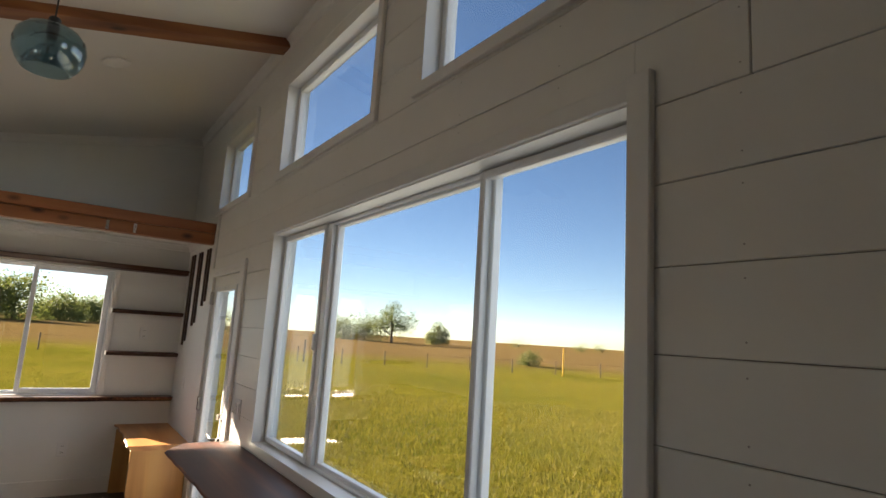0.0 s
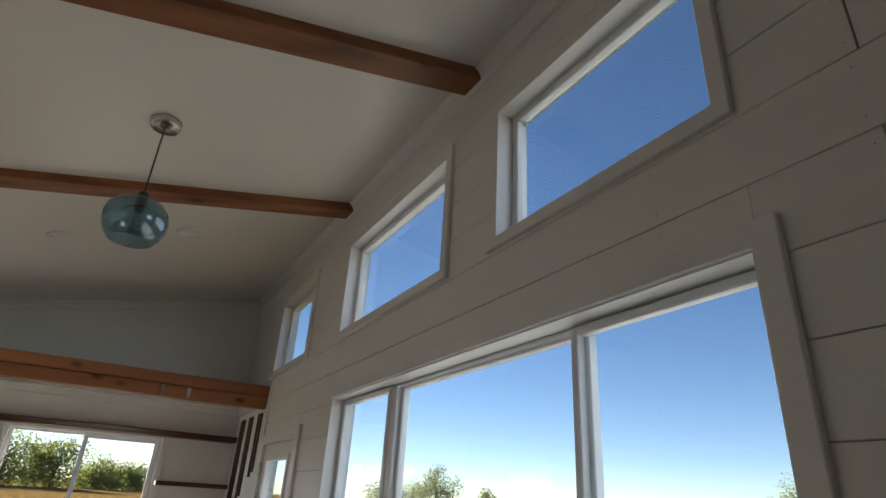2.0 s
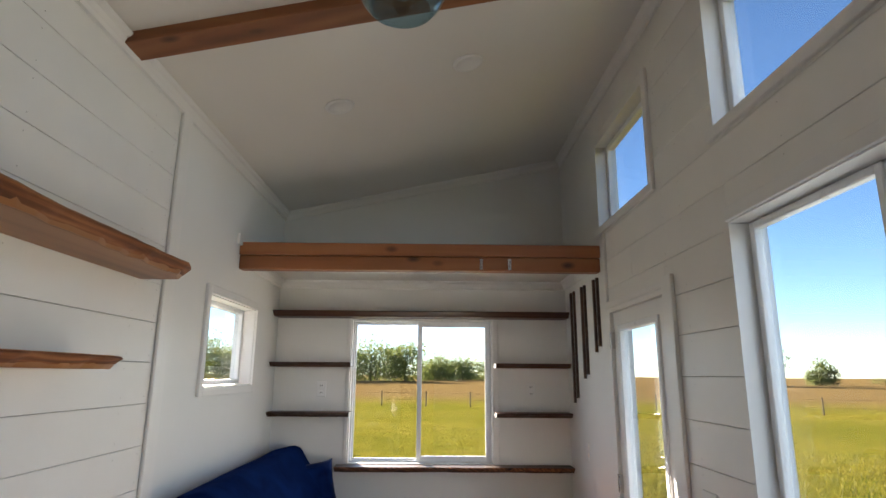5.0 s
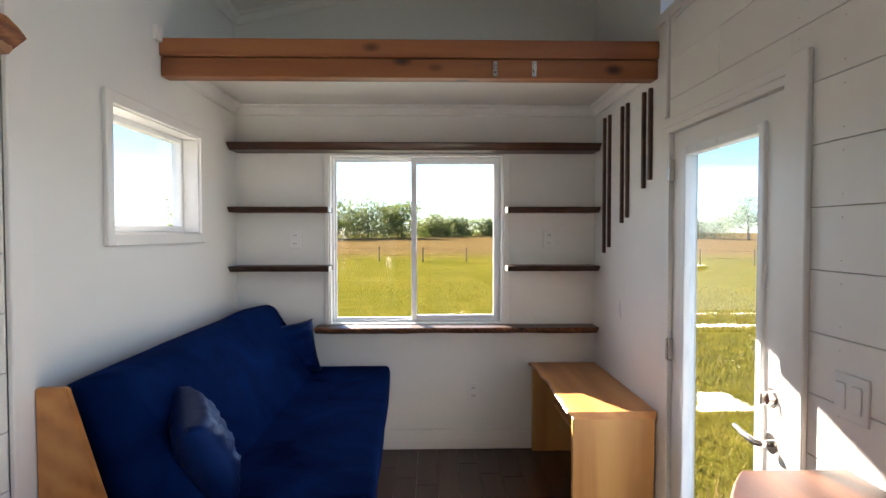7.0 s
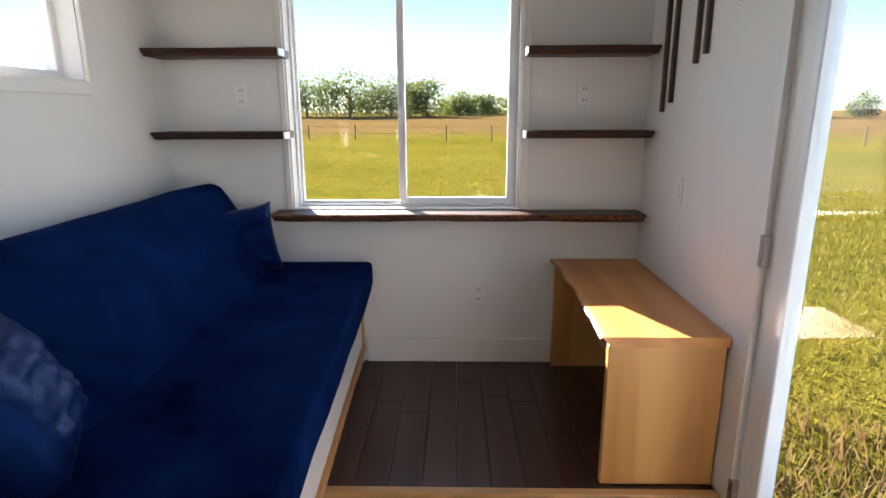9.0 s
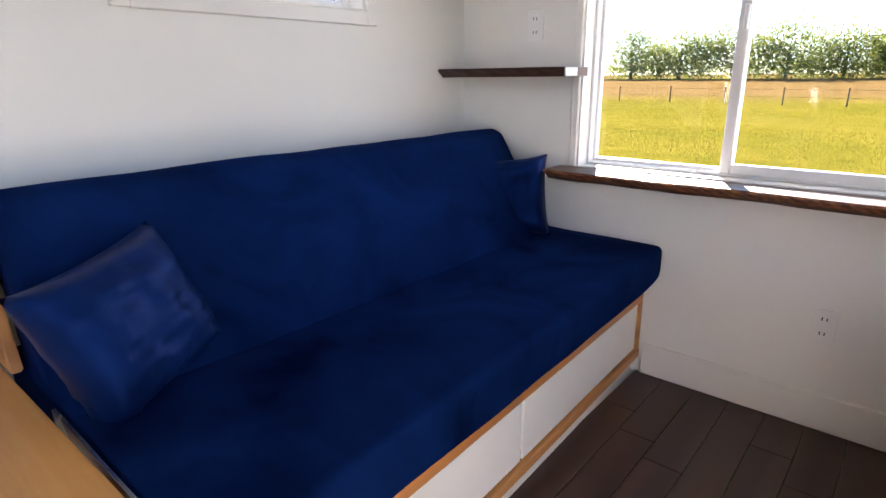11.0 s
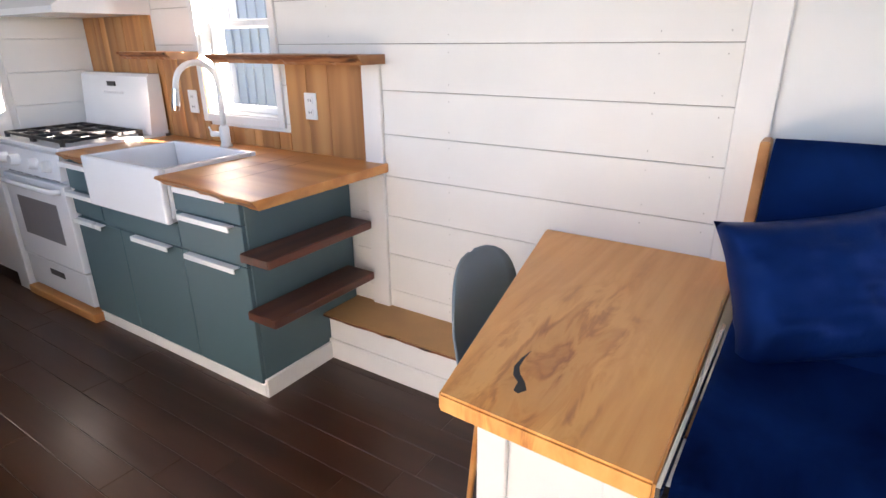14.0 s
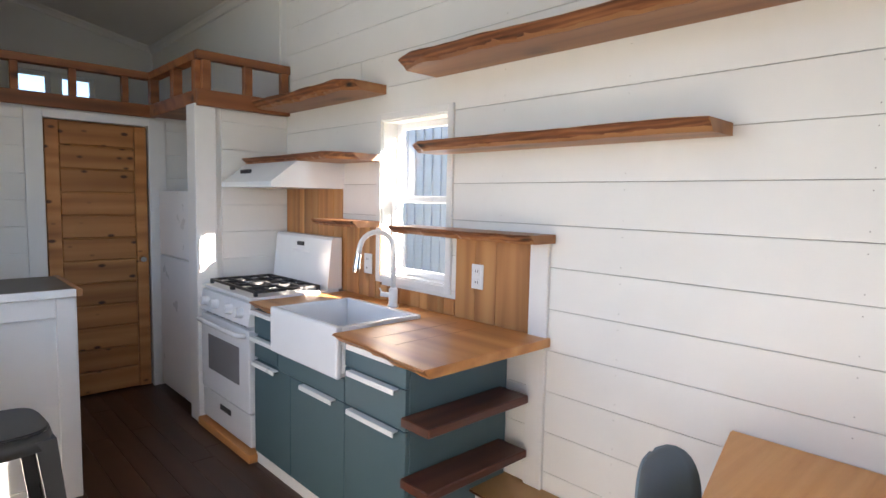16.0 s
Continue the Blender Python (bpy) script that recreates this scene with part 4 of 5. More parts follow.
for sx in (-1, 1):
    for sy in (-1, 1):
        part("leg", cyl(bmesh.new(), (cx + sx * 0.11, cy + sy * 0.1, 0.445), (cx + sx * 0.14, cy + sy * 0.13, 0.0), 0.014, 0.01, 12), MAPLE, chair)

# ---- desk by the door ----
desk = thing("desk", "small honey-coloured wooden desk with a live front edge", "desk")
bm, be = live_slab(R - 0.004, 0.42, 5.085, FAR - 0.02, 0.725, 0.762, 21, sgn=-1, n=22, rough=0.012)
part("desktop", bm, MAPLE, desk)
part("raw_edge", be, SHELF, desk, "raw live edge")
part("end_panel", B(0.745, R - 0.006, 5.1, 5.132, PLAT + 0.004, 0.725, 0.003), PINE, desk)
part("end_panel", B(0.73, R - 0.006, FAR - 0.06, FAR - 0.03, PLAT, 0.725, 0.003), PINE, desk)
part("lower_shelf", B(0.86, R - 0.006, 5.132, FAR - 0.06, 0.50, 0.525, 0.003), MAPLE, desk)
part("back_panel", B(R - 0.03, R - 0.008, 5.132, FAR - 0.06, PLAT, 0.5, 0.002), PINE, desk)

# ---- wheel box along the wall ----
wb = thing("wheel_box", "low white box with a raw-edged brown board on top", "box")
part("riser", B(L, -1.0, 2.62, SY0 - 0.005, 0, 0.205), TRIM, wb)
part("base_moulding", B(-1.0, -0.984, 2.62, SY0 - 0.005, 0, 0.1, 0.004), TRIM, wb)
bm, be = live_slab(L, 0.235, 2.6, SY0 - 0.04, 0.208, 0.235, 31, n=30, rough=0.008)
part("top_board", bm, PAPER, wb, "plain brown board")
part("raw_edge", be, BARK, wb, "bark-brown raw edge")

# ---- kitchen ----
CF = -0.6      # cabinet front face


def pull(y0, y1, z, par):
    part("pull", box(B(CF + 0.004, CF + 0.034, y0, y1, z - 0.004, z + 0.002, 0.0015), CF + 0.03, CF + 0.034, y0, y1, z - 0.02, z - 0.003), PLASTIC, par, "white edge pull")


cab = thing("base_cabinet", "teal kitchen drawer unit with white edge pulls", "cabinet", "kitchen base cabinets")
part("body", B(L + 0.01, CF - 0.02, 2.2, 2.62, 0.06, 0.866, 0.002), TEAL, cab)
for z0, z1 in ((0.752, 0.862), (0.585, 0.748), (0.065, 0.581)):
    f = part("drawer_front" if z0 > 0.5 else "door", B(CF - 0.02, CF, 2.203, 2.617, z0, z1, 0.002), TEAL, cab)
    pull(2.26, 2.58, z1, f)
cab = thing("base_cabinet", "teal sink cabinet with white edge pulls", "cabinet", "kitchen base cabinets")
part("body", B(L + 0.01, CF - 0.02, 1.585, 2.197, 0.06, 0.69, 0.002), TEAL, cab)
part("rail", B(CF - 0.02, CF, 1.59, 2.197, 0.585, 0.69, 0.002), TEAL, cab)
f = part("door", B(CF - 0.02, CF, 1.72, 2.197, 0.065, 0.581, 0.002), TEAL, cab)
pull(1.86, 2.14, 0.583, f)
cab = thing("base_cabinet", "narrow teal cabinet beside the stove", "cabinet", "kitchen base cabinets")
part("body", B(L + 0.01, CF - 0.02, 1.315, 1.58, 0.06, 0.866, 0.002), TEAL, cab)
f = part("drawer_front", B(CF - 0.02, CF, 1.318, 1.58, 0.73, 0.862, 0.002), TEAL, cab)
pull(1.325, 1.575, 0.862, f)
f = part("rail", B(CF - 0.02, CF, 1.318, 1.58, 0.6, 0.712, 0.002), TEAL, cab)
pull(1.325, 1.575, 0.716, f)
f = part("door", B(CF - 0.02, CF, 1.318, 1.716, 0.065, 0.581, 0.002), TEAL, cab)
pull(1.35, 1.6, 0.583, f)
pl = thing("cabinet_plinth", "white painted plinth under the kitchen cabinets", "plinth")
part("board", B(L + 0.01, CF - 0.02, 1.315, 2.635, 0, 0.06, 0.003), TRIM, pl)
part("end_board", B(L + 0.2, CF - 0.005, 2.621, 2.637, 0, 0.085, 0.003), TRIM, pl)
part("front_board", B(CF - 0.018, CF - 0.005, 1.32, 2.62, 0, 0.058, 0.002), TRIM, pl)
for z in (0.655, 0.415):
    s = thing("end_shelf", "dark stained shelf on the cabinet end", "shelf", "cabinet end shelves")
    part("plank", B(L + 0.06, -0.57, 2.624, 2.785, z - 0.035, z, 0.004), DARK, s)
    part("worn_edge", B(-0.5705, -0.568, 2.63, 2.78, z - 0.033, z - 0.002), DARK, s, "worn end grain")
# counter with live front edge, in pieces round the sink
ctr = thing("countertop", "warm brown wood countertop with a raw front edge", "countertop")
bm, be = live_slab(L + 0.005, 0.66, 2.21, 2.845, 0.868, 0.905, 41, n=14, rough=0.006, skew=0.05)
part("slab", bm, MAPLE, ctr)
part("raw_edge", be, SHELF, ctr)
bm, be = live_slab(L + 0.005, 0.62, 1.31, 1.588, 0.868, 0.905, 42, n=8, rough=0.005, skew=0.01)
part("slab", bm, MAPLE, ctr)
part("raw_edge", be, SHELF, ctr)
part("slab", B(L + 0.005, -1.035, 1.588, 2.21, 0.868, 0.905, 0.002), MAPLE, ctr)
for y0, y1 in ((2.38, 2.384), (2.52, 2.523)):
    part("grain_seam", B(-1.1, -0.62, y0, y1, 0.9051, 0.9056), SHELF, ctr)
# farmhouse sink
sink = thing("sink", "white apron-front farmhouse sink", "sink")
x0, x1, y0, y1, z0, z1 = -1.03, -0.555, 1.592, 2.206, 0.695, 0.925
part("apron", B(x1 - 0.03, x1, y0, y1, z0, z1, 0.012, 3), ENAMEL, sink, smooth=False)
for r in ((x0, x0 + 0.03, y0, y1), (x0 + 0.03, x1 - 0.03, y0, y0 + 0.028), (x0 + 0.03, x1 - 0.03, y1 - 0.028, y1)):
    part("basin_wall", B(r[0], r[1], r[2], r[3], z0 + 0.02, z1 - 0.002, 0.006, 2), ENAMEL, sink)
part("basin_floor", B(x0 + 0.02, x1 - 0.02, y0 + 0.02, y1 - 0.02, z0, z0 + 0.03), ENAMEL, sink)
part("drain", cyl(bmesh.new(), (-0.79, 1.9, z0 + 0.03), (-0.79, 1.9, z0 + 0.034), 0.045, seg=24), CHROME, sink, "chrome drain")
# faucet
fa = thing("faucet", "white gooseneck kitchen faucet with a chrome spray head", "faucet")
fx, fy = -1.1, 1.9
part("base", lathe([(0.001, 0.905), (0.03, 0.905), (0.03, 0.915), (0.024, 0.92), (0.024, 1.0), (0.016, 1.01), (0.001, 1.01)], 24, (fx, fy, 0)), PLASTIC, fa, smooth=True)
part("neck", tube([(fx, fy, 1.0), (fx, fy, 1.15)] + [(fx + 0.095 - 0.095 * math.cos(a), fy - 0.02 * (1 - math.cos(a)), 1.21 + 0.095 * math.sin(a)) for a in [k * math.pi / 12 for k in range(12)]] + [(fx + 0.195, fy - 0.042, 1.19)], 0.0135, 14), PLASTIC, fa, smooth=True)
part("spray_head", cyl(cyl(bmesh.new(), (fx + 0.195, fy - 0.042, 1.195), (fx + 0.205, fy - 0.045, 1.12), 0.015, 0.019, 18), (fx + 0.205, fy - 0.045, 1.12), (fx + 0.207, fy - 0.046, 1.1), 0.019, 0.016, 18), CHROME, fa, "chrome spray head")
part("lever", cyl(cyl(bmesh.new(), (fx + 0.0, fy - 0.02, 0.965), (fx + 0.02, fy - 0.075, 0.965), 0.013, 0.015, 16), (fx + 0.02, fy - 0.07, 0.965), (fx + 0.025, fy - 0.085, 1.0), 0.005, 0.004, 10), PLASTIC, fa, "chrome-tipped lever")
# backsplash planks
bs = thing("backsplash", "upright mixed brown wood plank backsplash", "backsplash")
rng = random.Random(5)
for ya, yb, za, zb in ((0.58, 1.28, 0.93, 1.53), (1.28, 1.67, 0.906, 1.315), (1.67, 2.28, 0.906, 0.988), (2.28, 2.735, 0.906, 1.305)):
    y = ya
    while y < yb - 0.01:
        wd = min(rng.choice((0.045, 0.06, 0.075, 0.09) if yb < 2.3 else (0.2, 0.13, 0.125)), yb - y)
        part("plank", B(L, L + 0.012 + rng.uniform(0, 0.004), y + 0.0008, y + wd - 0.0008, za, zb, 0.0015), SPLASH, bs)
        y += wd
structure("trim_backsplash_end", B(L, L + 0.02, 2.735, 2.83, 0.235, 1.304, 0.003), TRIM, "white upright trim at the counter end")

# stove
st = thing("gas_stove", "white freestanding gas stove with black grates", "stove")
y0, y1, fx = 0.6, 1.3, -0.585
part("platform", B(L + 0.02, fx + 0.03, y0 - 0.02, y1 + 0.035, 0, 0.05, 0.004), MAPLE, st, "light wood platform edge")
part("body", B(L + 0.03, fx - 0.03, y0, y1, 0.055, 0.9, 0.004), ENAMEL, st)
dr = part("storage_drawer", B(fx - 0.03, fx, y0 + 0.004, y1 - 0.004, 0.07, 0.255, 0.006, 2), ENAMEL, st)
part("drawer_grip", B(fx - 0.001, fx + 0.003, 0.87, 1.03, 0.175, 0.21, 0.002), SLOT, dr)
od = part("oven_door", B(fx - 0.03, fx + 0.008, y0 + 0.004, y1 - 0.004, 0.265, 0.735, 0.008, 2), ENAMEL, st)
part("oven_window", B(fx + 0.007, fx + 0.011, y0 + 0.12, y1 - 0.13, 0.4, 0.62, 0.002), OVENGLASS, od, "grey oven window")
part("oven_handle", tube([(fx + 0.005, y0 + 0.05, 0.7), (fx + 0.045, y0 + 0.06, 0.705), (fx + 0.05, y0 + 0.2, 0.705), (fx + 0.05, y1 - 0.2, 0.705), (fx + 0.045, y1 - 0.06, 0.705), (fx + 0.005, y1 - 0.05, 0.7)], 0.014, 10), ENAMEL, od, smooth=True)
for k in range(6):
    part("vent", B(fx - 0.002, fx + 0.001, y0 + 0.08 + k * 0.1, y0 + 0.15 + k * 0.1, 0.75, 0.758), SLOT, st)
pan = part("control_panel", section([(fx - 0.03, 0.76), (fx + 0.012, 0.76), (fx - 0.005, 0.885), (fx - 0.03, 0.89)], "y", y0, y1), ENAMEL, st)
for k in range(4):
    yy = y0 + 0.1 + k * 0.145 + (0.06 if k > 1 else 0)
    part("knob", cyl(bmesh.new(), (fx - 0.002, yy, 0.822), (fx + 0.045, yy, 0.828), 0.031, 0.025, 20), ENAMEL, pan, "white burner knob")
part("cooktop", B(L + 0.05, fx - 0.006, y0, y1, 0.9, 0.918, 0.005, 2), ENAMEL, st)
bg = part("backguard", section([(L + 0.03, 0.918), (L + 0.13, 0.918), (L + 0.1, 1.22), (L + 0.085, 1.235), (L + 0.03, 1.235)], "y", y0, y1), ENAMEL, st)
part("clock_display", B(L + 0.102, L + 0.112, 0.9, 0.98, 1.165, 1.19), SLOT, bg, "dark clock display")
for k in range(8):
    part("button", B(L + 0.106, L + 0.114, 0.84 + k * 0.028, 0.855 + k * 0.028, 1.125, 1.137), FRIDGE, bg)
for k in range(2):
    ya = y0 + 0.04 + k * 0.32
    gm = bmesh.new()
    gx0, gx1, gy0_, gy1_ = L + 0.17, fx - 0.05, ya, ya + 0.3
    for t in (0, 0.5, 1):
        yy = gy0_ + (gy1_ - gy0_) * t
        box(gm, gx0, gx1, yy - 0.006, yy + 0.006, 0.935, 0.95)
    for t in (0, 0.25, 0.5, 0.75, 1):
        xx = gx0 + (gx1 - gx0) * t
        box(gm, xx - 0.006, xx + 0.006, gy0_ - 0.006, gy1_ + 0.006, 0.9352, 0.9502)
    for xx in (gx0, gx1):
        for yy in (gy0_, gy1_):
            box(gm, xx - 0.009, xx + 0.009, yy - 0.009, yy + 0.009, 0.917, 0.949)
    part("grate", gm, IRON, st, "black cast-iron grate")
    for t in (0.25, 0.75):
        xx = gx0 + (gx1 - gx0) * t
        part("burner", cyl(cyl(bmesh.new(), (xx, ya + 0.15, 0.917), (xx, ya + 0.15, 0.926), 0.06, seg=24), (xx, ya + 0.15, 0.926), (xx, ya + 0.15, 0.934), 0.04, seg=24), IRON, st, "black burner cap")
# range hood
hd = thing("range_hood", "white under-shelf range hood", "range hood")
part("body", section([(L, 1.53), (-0.72, 1.53), (-0.72, 1.56), (-0.88, 1.683), (L, 1.683)], "y", 0.6, 1.28), ENAMEL, hd)
for k in range(3):
    part("vent_grille", B(-0.8, -0.79, 0.72 + k * 0.05, 0.76 + k * 0.05, 1.615, 1.64), SLOT, hd)
# fridge
fr = thing("refrigerator", "white two-door top-freezer refrigerator", "refrigerator")
part("body", B(L + 0.02, -0.66, -0.27, 0.4, 0.02, 1.5, 0.006), FRIDGE, fr)
for z0, z1 in ((0.05, 1.025), (1.035, 1.5)):
    dd = part("door", B(-0.658, -0.6, -0.27, 0.4, z0, z1, 0.012, 3), FRIDGE, fr)
    part("grip", B(-0.6, -0.592, 0.35, 0.39, max(z0 + 0.1, z1 - 0.3) if z0 < 0.5 else z0 + 0.05, z1 - 0.05 if z0 < 0.5 else z0 + 0.25, 0.003), FRIDGE, dd)

# island and window bar
isl = thing("kitchen_island", "white panelled island with a dark top", "island")
part("body", B(0.2, R - 0.005, 0.58, 1.1, 0.0, 0.985), WALL, isl)
for r in ((0.19, 0.27), (R - 0.1, R - 0.01)):
    part("stile", B(r[0], r[1], 1.1, 1.118, 0, 0.985, 0.003), TRIM, isl)
part("rail", B(0.27, R - 0.1, 1.1, 1.116, 0.89, 0.985, 0.003), TRIM, isl)
part("rail", B(0.27, R - 0.1, 1.1, 1.116, 0.0, 0.1, 0.003), TRIM, isl)
part("side_panel", B(0.187, 0.2, 0.58, 1.118, 0, 0.985, 0.002), TRIM, isl)
part("top", B(0.19, R - 0.006, 0.57, 1.115, 0.988, 1.02), TOPDARK, isl, "dark inset top")
part("top_edging", B(0.165, 0.19, 0.545, 1.14, 0.985, 1.022, 0.003), SHELF, isl, "brown wood edging")
part("top_edging", B(0.19, R - 0.006, 1.115, 1.14, 0.985, 1.022, 0.003), TRIM, isl)
bar = thing("window_bar", "dark reddish live-edge bar top under the wide window", "bar counter")
bm, be = live_slab(R - 0.004, 0.4, 1.145, 3.86, 0.955, 1.0, 51, sgn=-1, n=40, rough=0.014, taper1=0.13)
part("slab", bm, BAR, bar)
part("raw_edge", be, BARK, bar, "raw bark edge")
for y in (1.9, 2.8, 3.55):
    part("bracket", box(B(R - 0.3, R - 0.004, y - 0.015, y + 0.015, 0.925, 0.953, 0.002), R - 0.035, R - 0.004, y - 0.015, y + 0.015, 0.7, 0.925), STOOL, bar, "dark metal bracket")


def stool(x, y, turn):
    """Pressed-metal stool: square rounded seat with a deep skirt, splayed tapering legs, cross rails."""
    s = thing("bar_stool", "charcoal metal bar stool at the window bar", "stool")
    z = 0.72
    def ring(h, p=0.5):
        return [(h * math.copysign(abs(math.cos(a)) ** p, math.cos(a)), h * math.copysign(abs(math.sin(a)) ** p, math.sin(a))) for a in [k * math.pi / 16 for k in range(32)]]
    part("seat", prism(ring(0.155), z - 0.012, z, 0.005), STOOL, s)
    bm = bmesh.new()
    lo, hi = [bm.verts.new((px_, py_, z - 0.06)) for px_, py_ in ring(0.172)], [bm.verts.new((px_, py_, z - 0.008)) for px_, py_ in ring(0.158)]
    for k in range(32):
        bm.faces.new((lo[k], lo[(k + 1) % 32], hi[(k + 1) % 32], hi[k]))
    bmesh.ops.recalc_face_normals(bm, faces=bm.faces)
    bmesh.ops.solidify(bm, geom=bm.faces[:], thickness=0.004)
    part("skirt", bm, STOOL, s, smooth=True)
    for sx in (-1, 1):
        for sy in (-1, 1):
            leg = bmesh.new()
            top, foot = [], []
            for dx, dy in ((0, 0), (-0.06, 0), (-0.06, -0.012), (-0.012, -0.012), (-0.012, -0.06), (0, -0.06)):
                top.append(leg.verts.new((sx * (0.158 + dx), sy * (0.158 + dy), z - 0.03)))
                foot.append(leg.verts.new((sx * (0.215 + dx * 0.55), sy * (0.215 + dy * 0.55), 0)))
            leg.faces.new(top), leg.faces.new(foot[::-1])
            for k in range(6):
                leg.faces.new((top[k], foot[k], foot[(k + 1) % 6], top[(k + 1) % 6]))
            bmesh.ops.recalc_face_normals(leg, faces=leg.faces)
            part("leg", leg, STOOL, s)
    for sx in (-1, 1):
        part("footrest", box(bmesh.new(), sx * 0.19 - 0.006, sx * 0.19 + 0.006, -0.185, 0.185, 0.24, 0.265), STOOL, s)
        part("footrest", box(bmesh.new(), -0.185, 0.185, sx * 0.19 - 0.006, sx * 0.19 + 0.006, 0.2655, 0.29), STOOL, s)
    s.matrix_world = pose(x, y, 0, 0, 0, turn)


stool(0.6, 1.97, 4)

# ---- outdoors ----
GZ = -0.75
rng = random.Random(11)
bm = bmesh.new()
bmesh.ops.create_grid(bm, x_segments=60, y_segments=60, size=1)
for v in bm.verts:
    x, y = v.co.x, v.co.y
    v.co.x, v.co.y = math.copysign(abs(x) ** 3, x) * 3000 + x * 60, math.copysign(abs(y) ** 3, y) * 3000 + y * 60
    d = v.co.length
    v.co.z = GZ + (0.0 if d < 12 else 0.25 * noise.noise((v.co.x * 0.03, v.co.y * 0.03, 1))) + min(1.2, max(0, d - 40) * 0.01)
structure("ground", bm, FIELD, "yellow-green meadow turning to dry grass", True)


def blades(name, n, region, h0, h1, mat, label):
    vs, fs = [], []
    for _ in range(n):
        x, y = region()
        if L - 0.4 < x < R + 0.35 and END - 0.4 < y < FAR + 0.4:
            continue
        h, a, w = rng.uniform(h0, h1), rng.uniform(0, 6.3), rng.uniform(0.006, 0.016)
        lx, ly = rng.gauss(0, 0.4) * h, rng.gauss(0, 0.4) * h
        i = len(vs)
        vs += [(x - w * math.cos(a), y - w * math.sin(a), GZ - 0.02), (x + w * math.cos(a), y + w * math.sin(a), GZ - 0.02), (x + lx, y + ly, GZ + h)]
        fs.append((i, i + 1, i + 2))
    me = bpy.data.meshes.new(name)
    me.from_pydata(vs, [], fs)
    me.materials.append(mat)
    tagged(new(name, me), label, "grass", kind="stuff")


def polar(r0, r1, a0, a1, cx=R, cy=3.0):
    def f():
        r, a = r0 + (r1 - r0) * rng.random() ** 1.4, radians(rng.uniform(a0, a1))
        return cx + r * math.cos(a), cy + r * math.sin(a)
    return f


blades("meadow_grass", 90000, polar(0.3, 22, -50, 80), 0.03, 0.1, GRASS, "short yellow-green meadow grass")
blades("meadow_grass_north", 40000, polar(3.0, 26, 55, 125, 0, 4), 0.03, 0.08, GRASS, "short yellow-green meadow grass")
blades("dry_grass", 6000, polar(0.4, 4.0, 10, 90, R + 0.2, 3.5), 0.1, 0.25, DRY, "dry brown grass near the step")


def ground_z(x, y):
    return GZ + min(1.2, max(0, math.hypot(x, y) - 40) * 0.01)


def tree(x, y, h, w, leaves, seed, sparse=1.0, trunk=True, name="tree", leaf=0.22):
    r = random.Random(seed)
    gz = ground_z(x, y) - 0.15
    t = thing(name, "broad green tree standing in the field" if trunk else "low round green bush in the field", "tree" if trunk else "bush")
    bm = bmesh.new()
    tips = [(x + w * 0.55 * math.cos(k * 1.1), y + w * 0.55 * math.sin(k * 1.1), gz + h * 0.22) for k in range(6)] if trunk and sparse == 1.0 else []
    top = (x + r.uniform(-0.3, 0.3), y, gz + h * 0.55)
    cyl(bm, (x, y, gz), top, 0.035 * h, 0.015 * h, 8)
    for k in range(9):
        a, zz = r.uniform(0, 6.28), gz + h * r.uniform(0.12, 0.5)
        tip = (x + math.cos(a) * w * r.uniform(0.3, 0.8), y + math.sin(a) * w * r.uniform(0.3, 0.8), zz + h * r.uniform(0.05, 0.36))
        cyl(bm, (x, y, zz), tip, 0.012 * h, 0.004 * h, 5)
        tips.append(tip)
    part("trunk", bm, TRUNK, t)
    tips += [top, (x, y, gz + h * 0.85)] + ([(x + w * 0.5 * math.cos(k), y, gz + h * 0.3) for k in range(5)] if not trunk else [])
    vs, fs = [], []
    per = leaves // len(tips)
    for tp in tips:
        rad = w * r.uniform(0.4, 0.62) * sparse
        for _ in range(per):
            d = Vector((r.gauss(0, 1), r.gauss(0, 1), r.gauss(0, 0.7))).normalized() * rad * r.random() ** 0.45
            p = Vector(tp) + d
            p.z = max(p.z, gz + 0.1)
            u = Vector((r.gauss(0, 1), r.gauss(0, 1), r.gauss(0, 1))).normalized() * leaf * r.uniform(0.6, 1.3)
            v = u.orthogonal().normalized() * leaf * 0.6
            i = len(vs)
            vs += [p - u * 0.5, p + v * 0.5, p + u * 0.5, p - v * 0.5]
            fs.append((i, i + 1, i + 2, i + 3))
    me = bpy.data.meshes.new("crown")
    me.from_pydata([tuple(v) for v in vs], [], fs)
    me.materials.append(LEAF)
    cr = new("crown", me)
    cr.parent = t


# a row of trees beyond the end window
for k, (x, y, h, w) in enumerate([(-27, 66, 9.5, 4.6), (-21, 64, 8.6, 4.4), (-16.5, 66, 9.8, 4.8), (-11, 62, 9.2, 4.6), (-7, 65, 8.2, 4.4), (-3.2, 66, 7.4, 3.6), (0.5, 74, 5.6, 3.2), (4, 80, 5.2, 3.4), (8.5, 84, 4.6, 3.2), (13, 84, 5.0, 3.6), (18, 86, 4.2, 3.4)]):
    tree(x * 2.2, y * 2.2, h * 1.25, w * 1.75, 5200, 100 + k, leaf=0.55)


def away(deg, d):
    """A place d metres off, at a bearing to the right of straight ahead."""
    return d * math.sin(radians(deg)), d * math.cos(radians(deg))


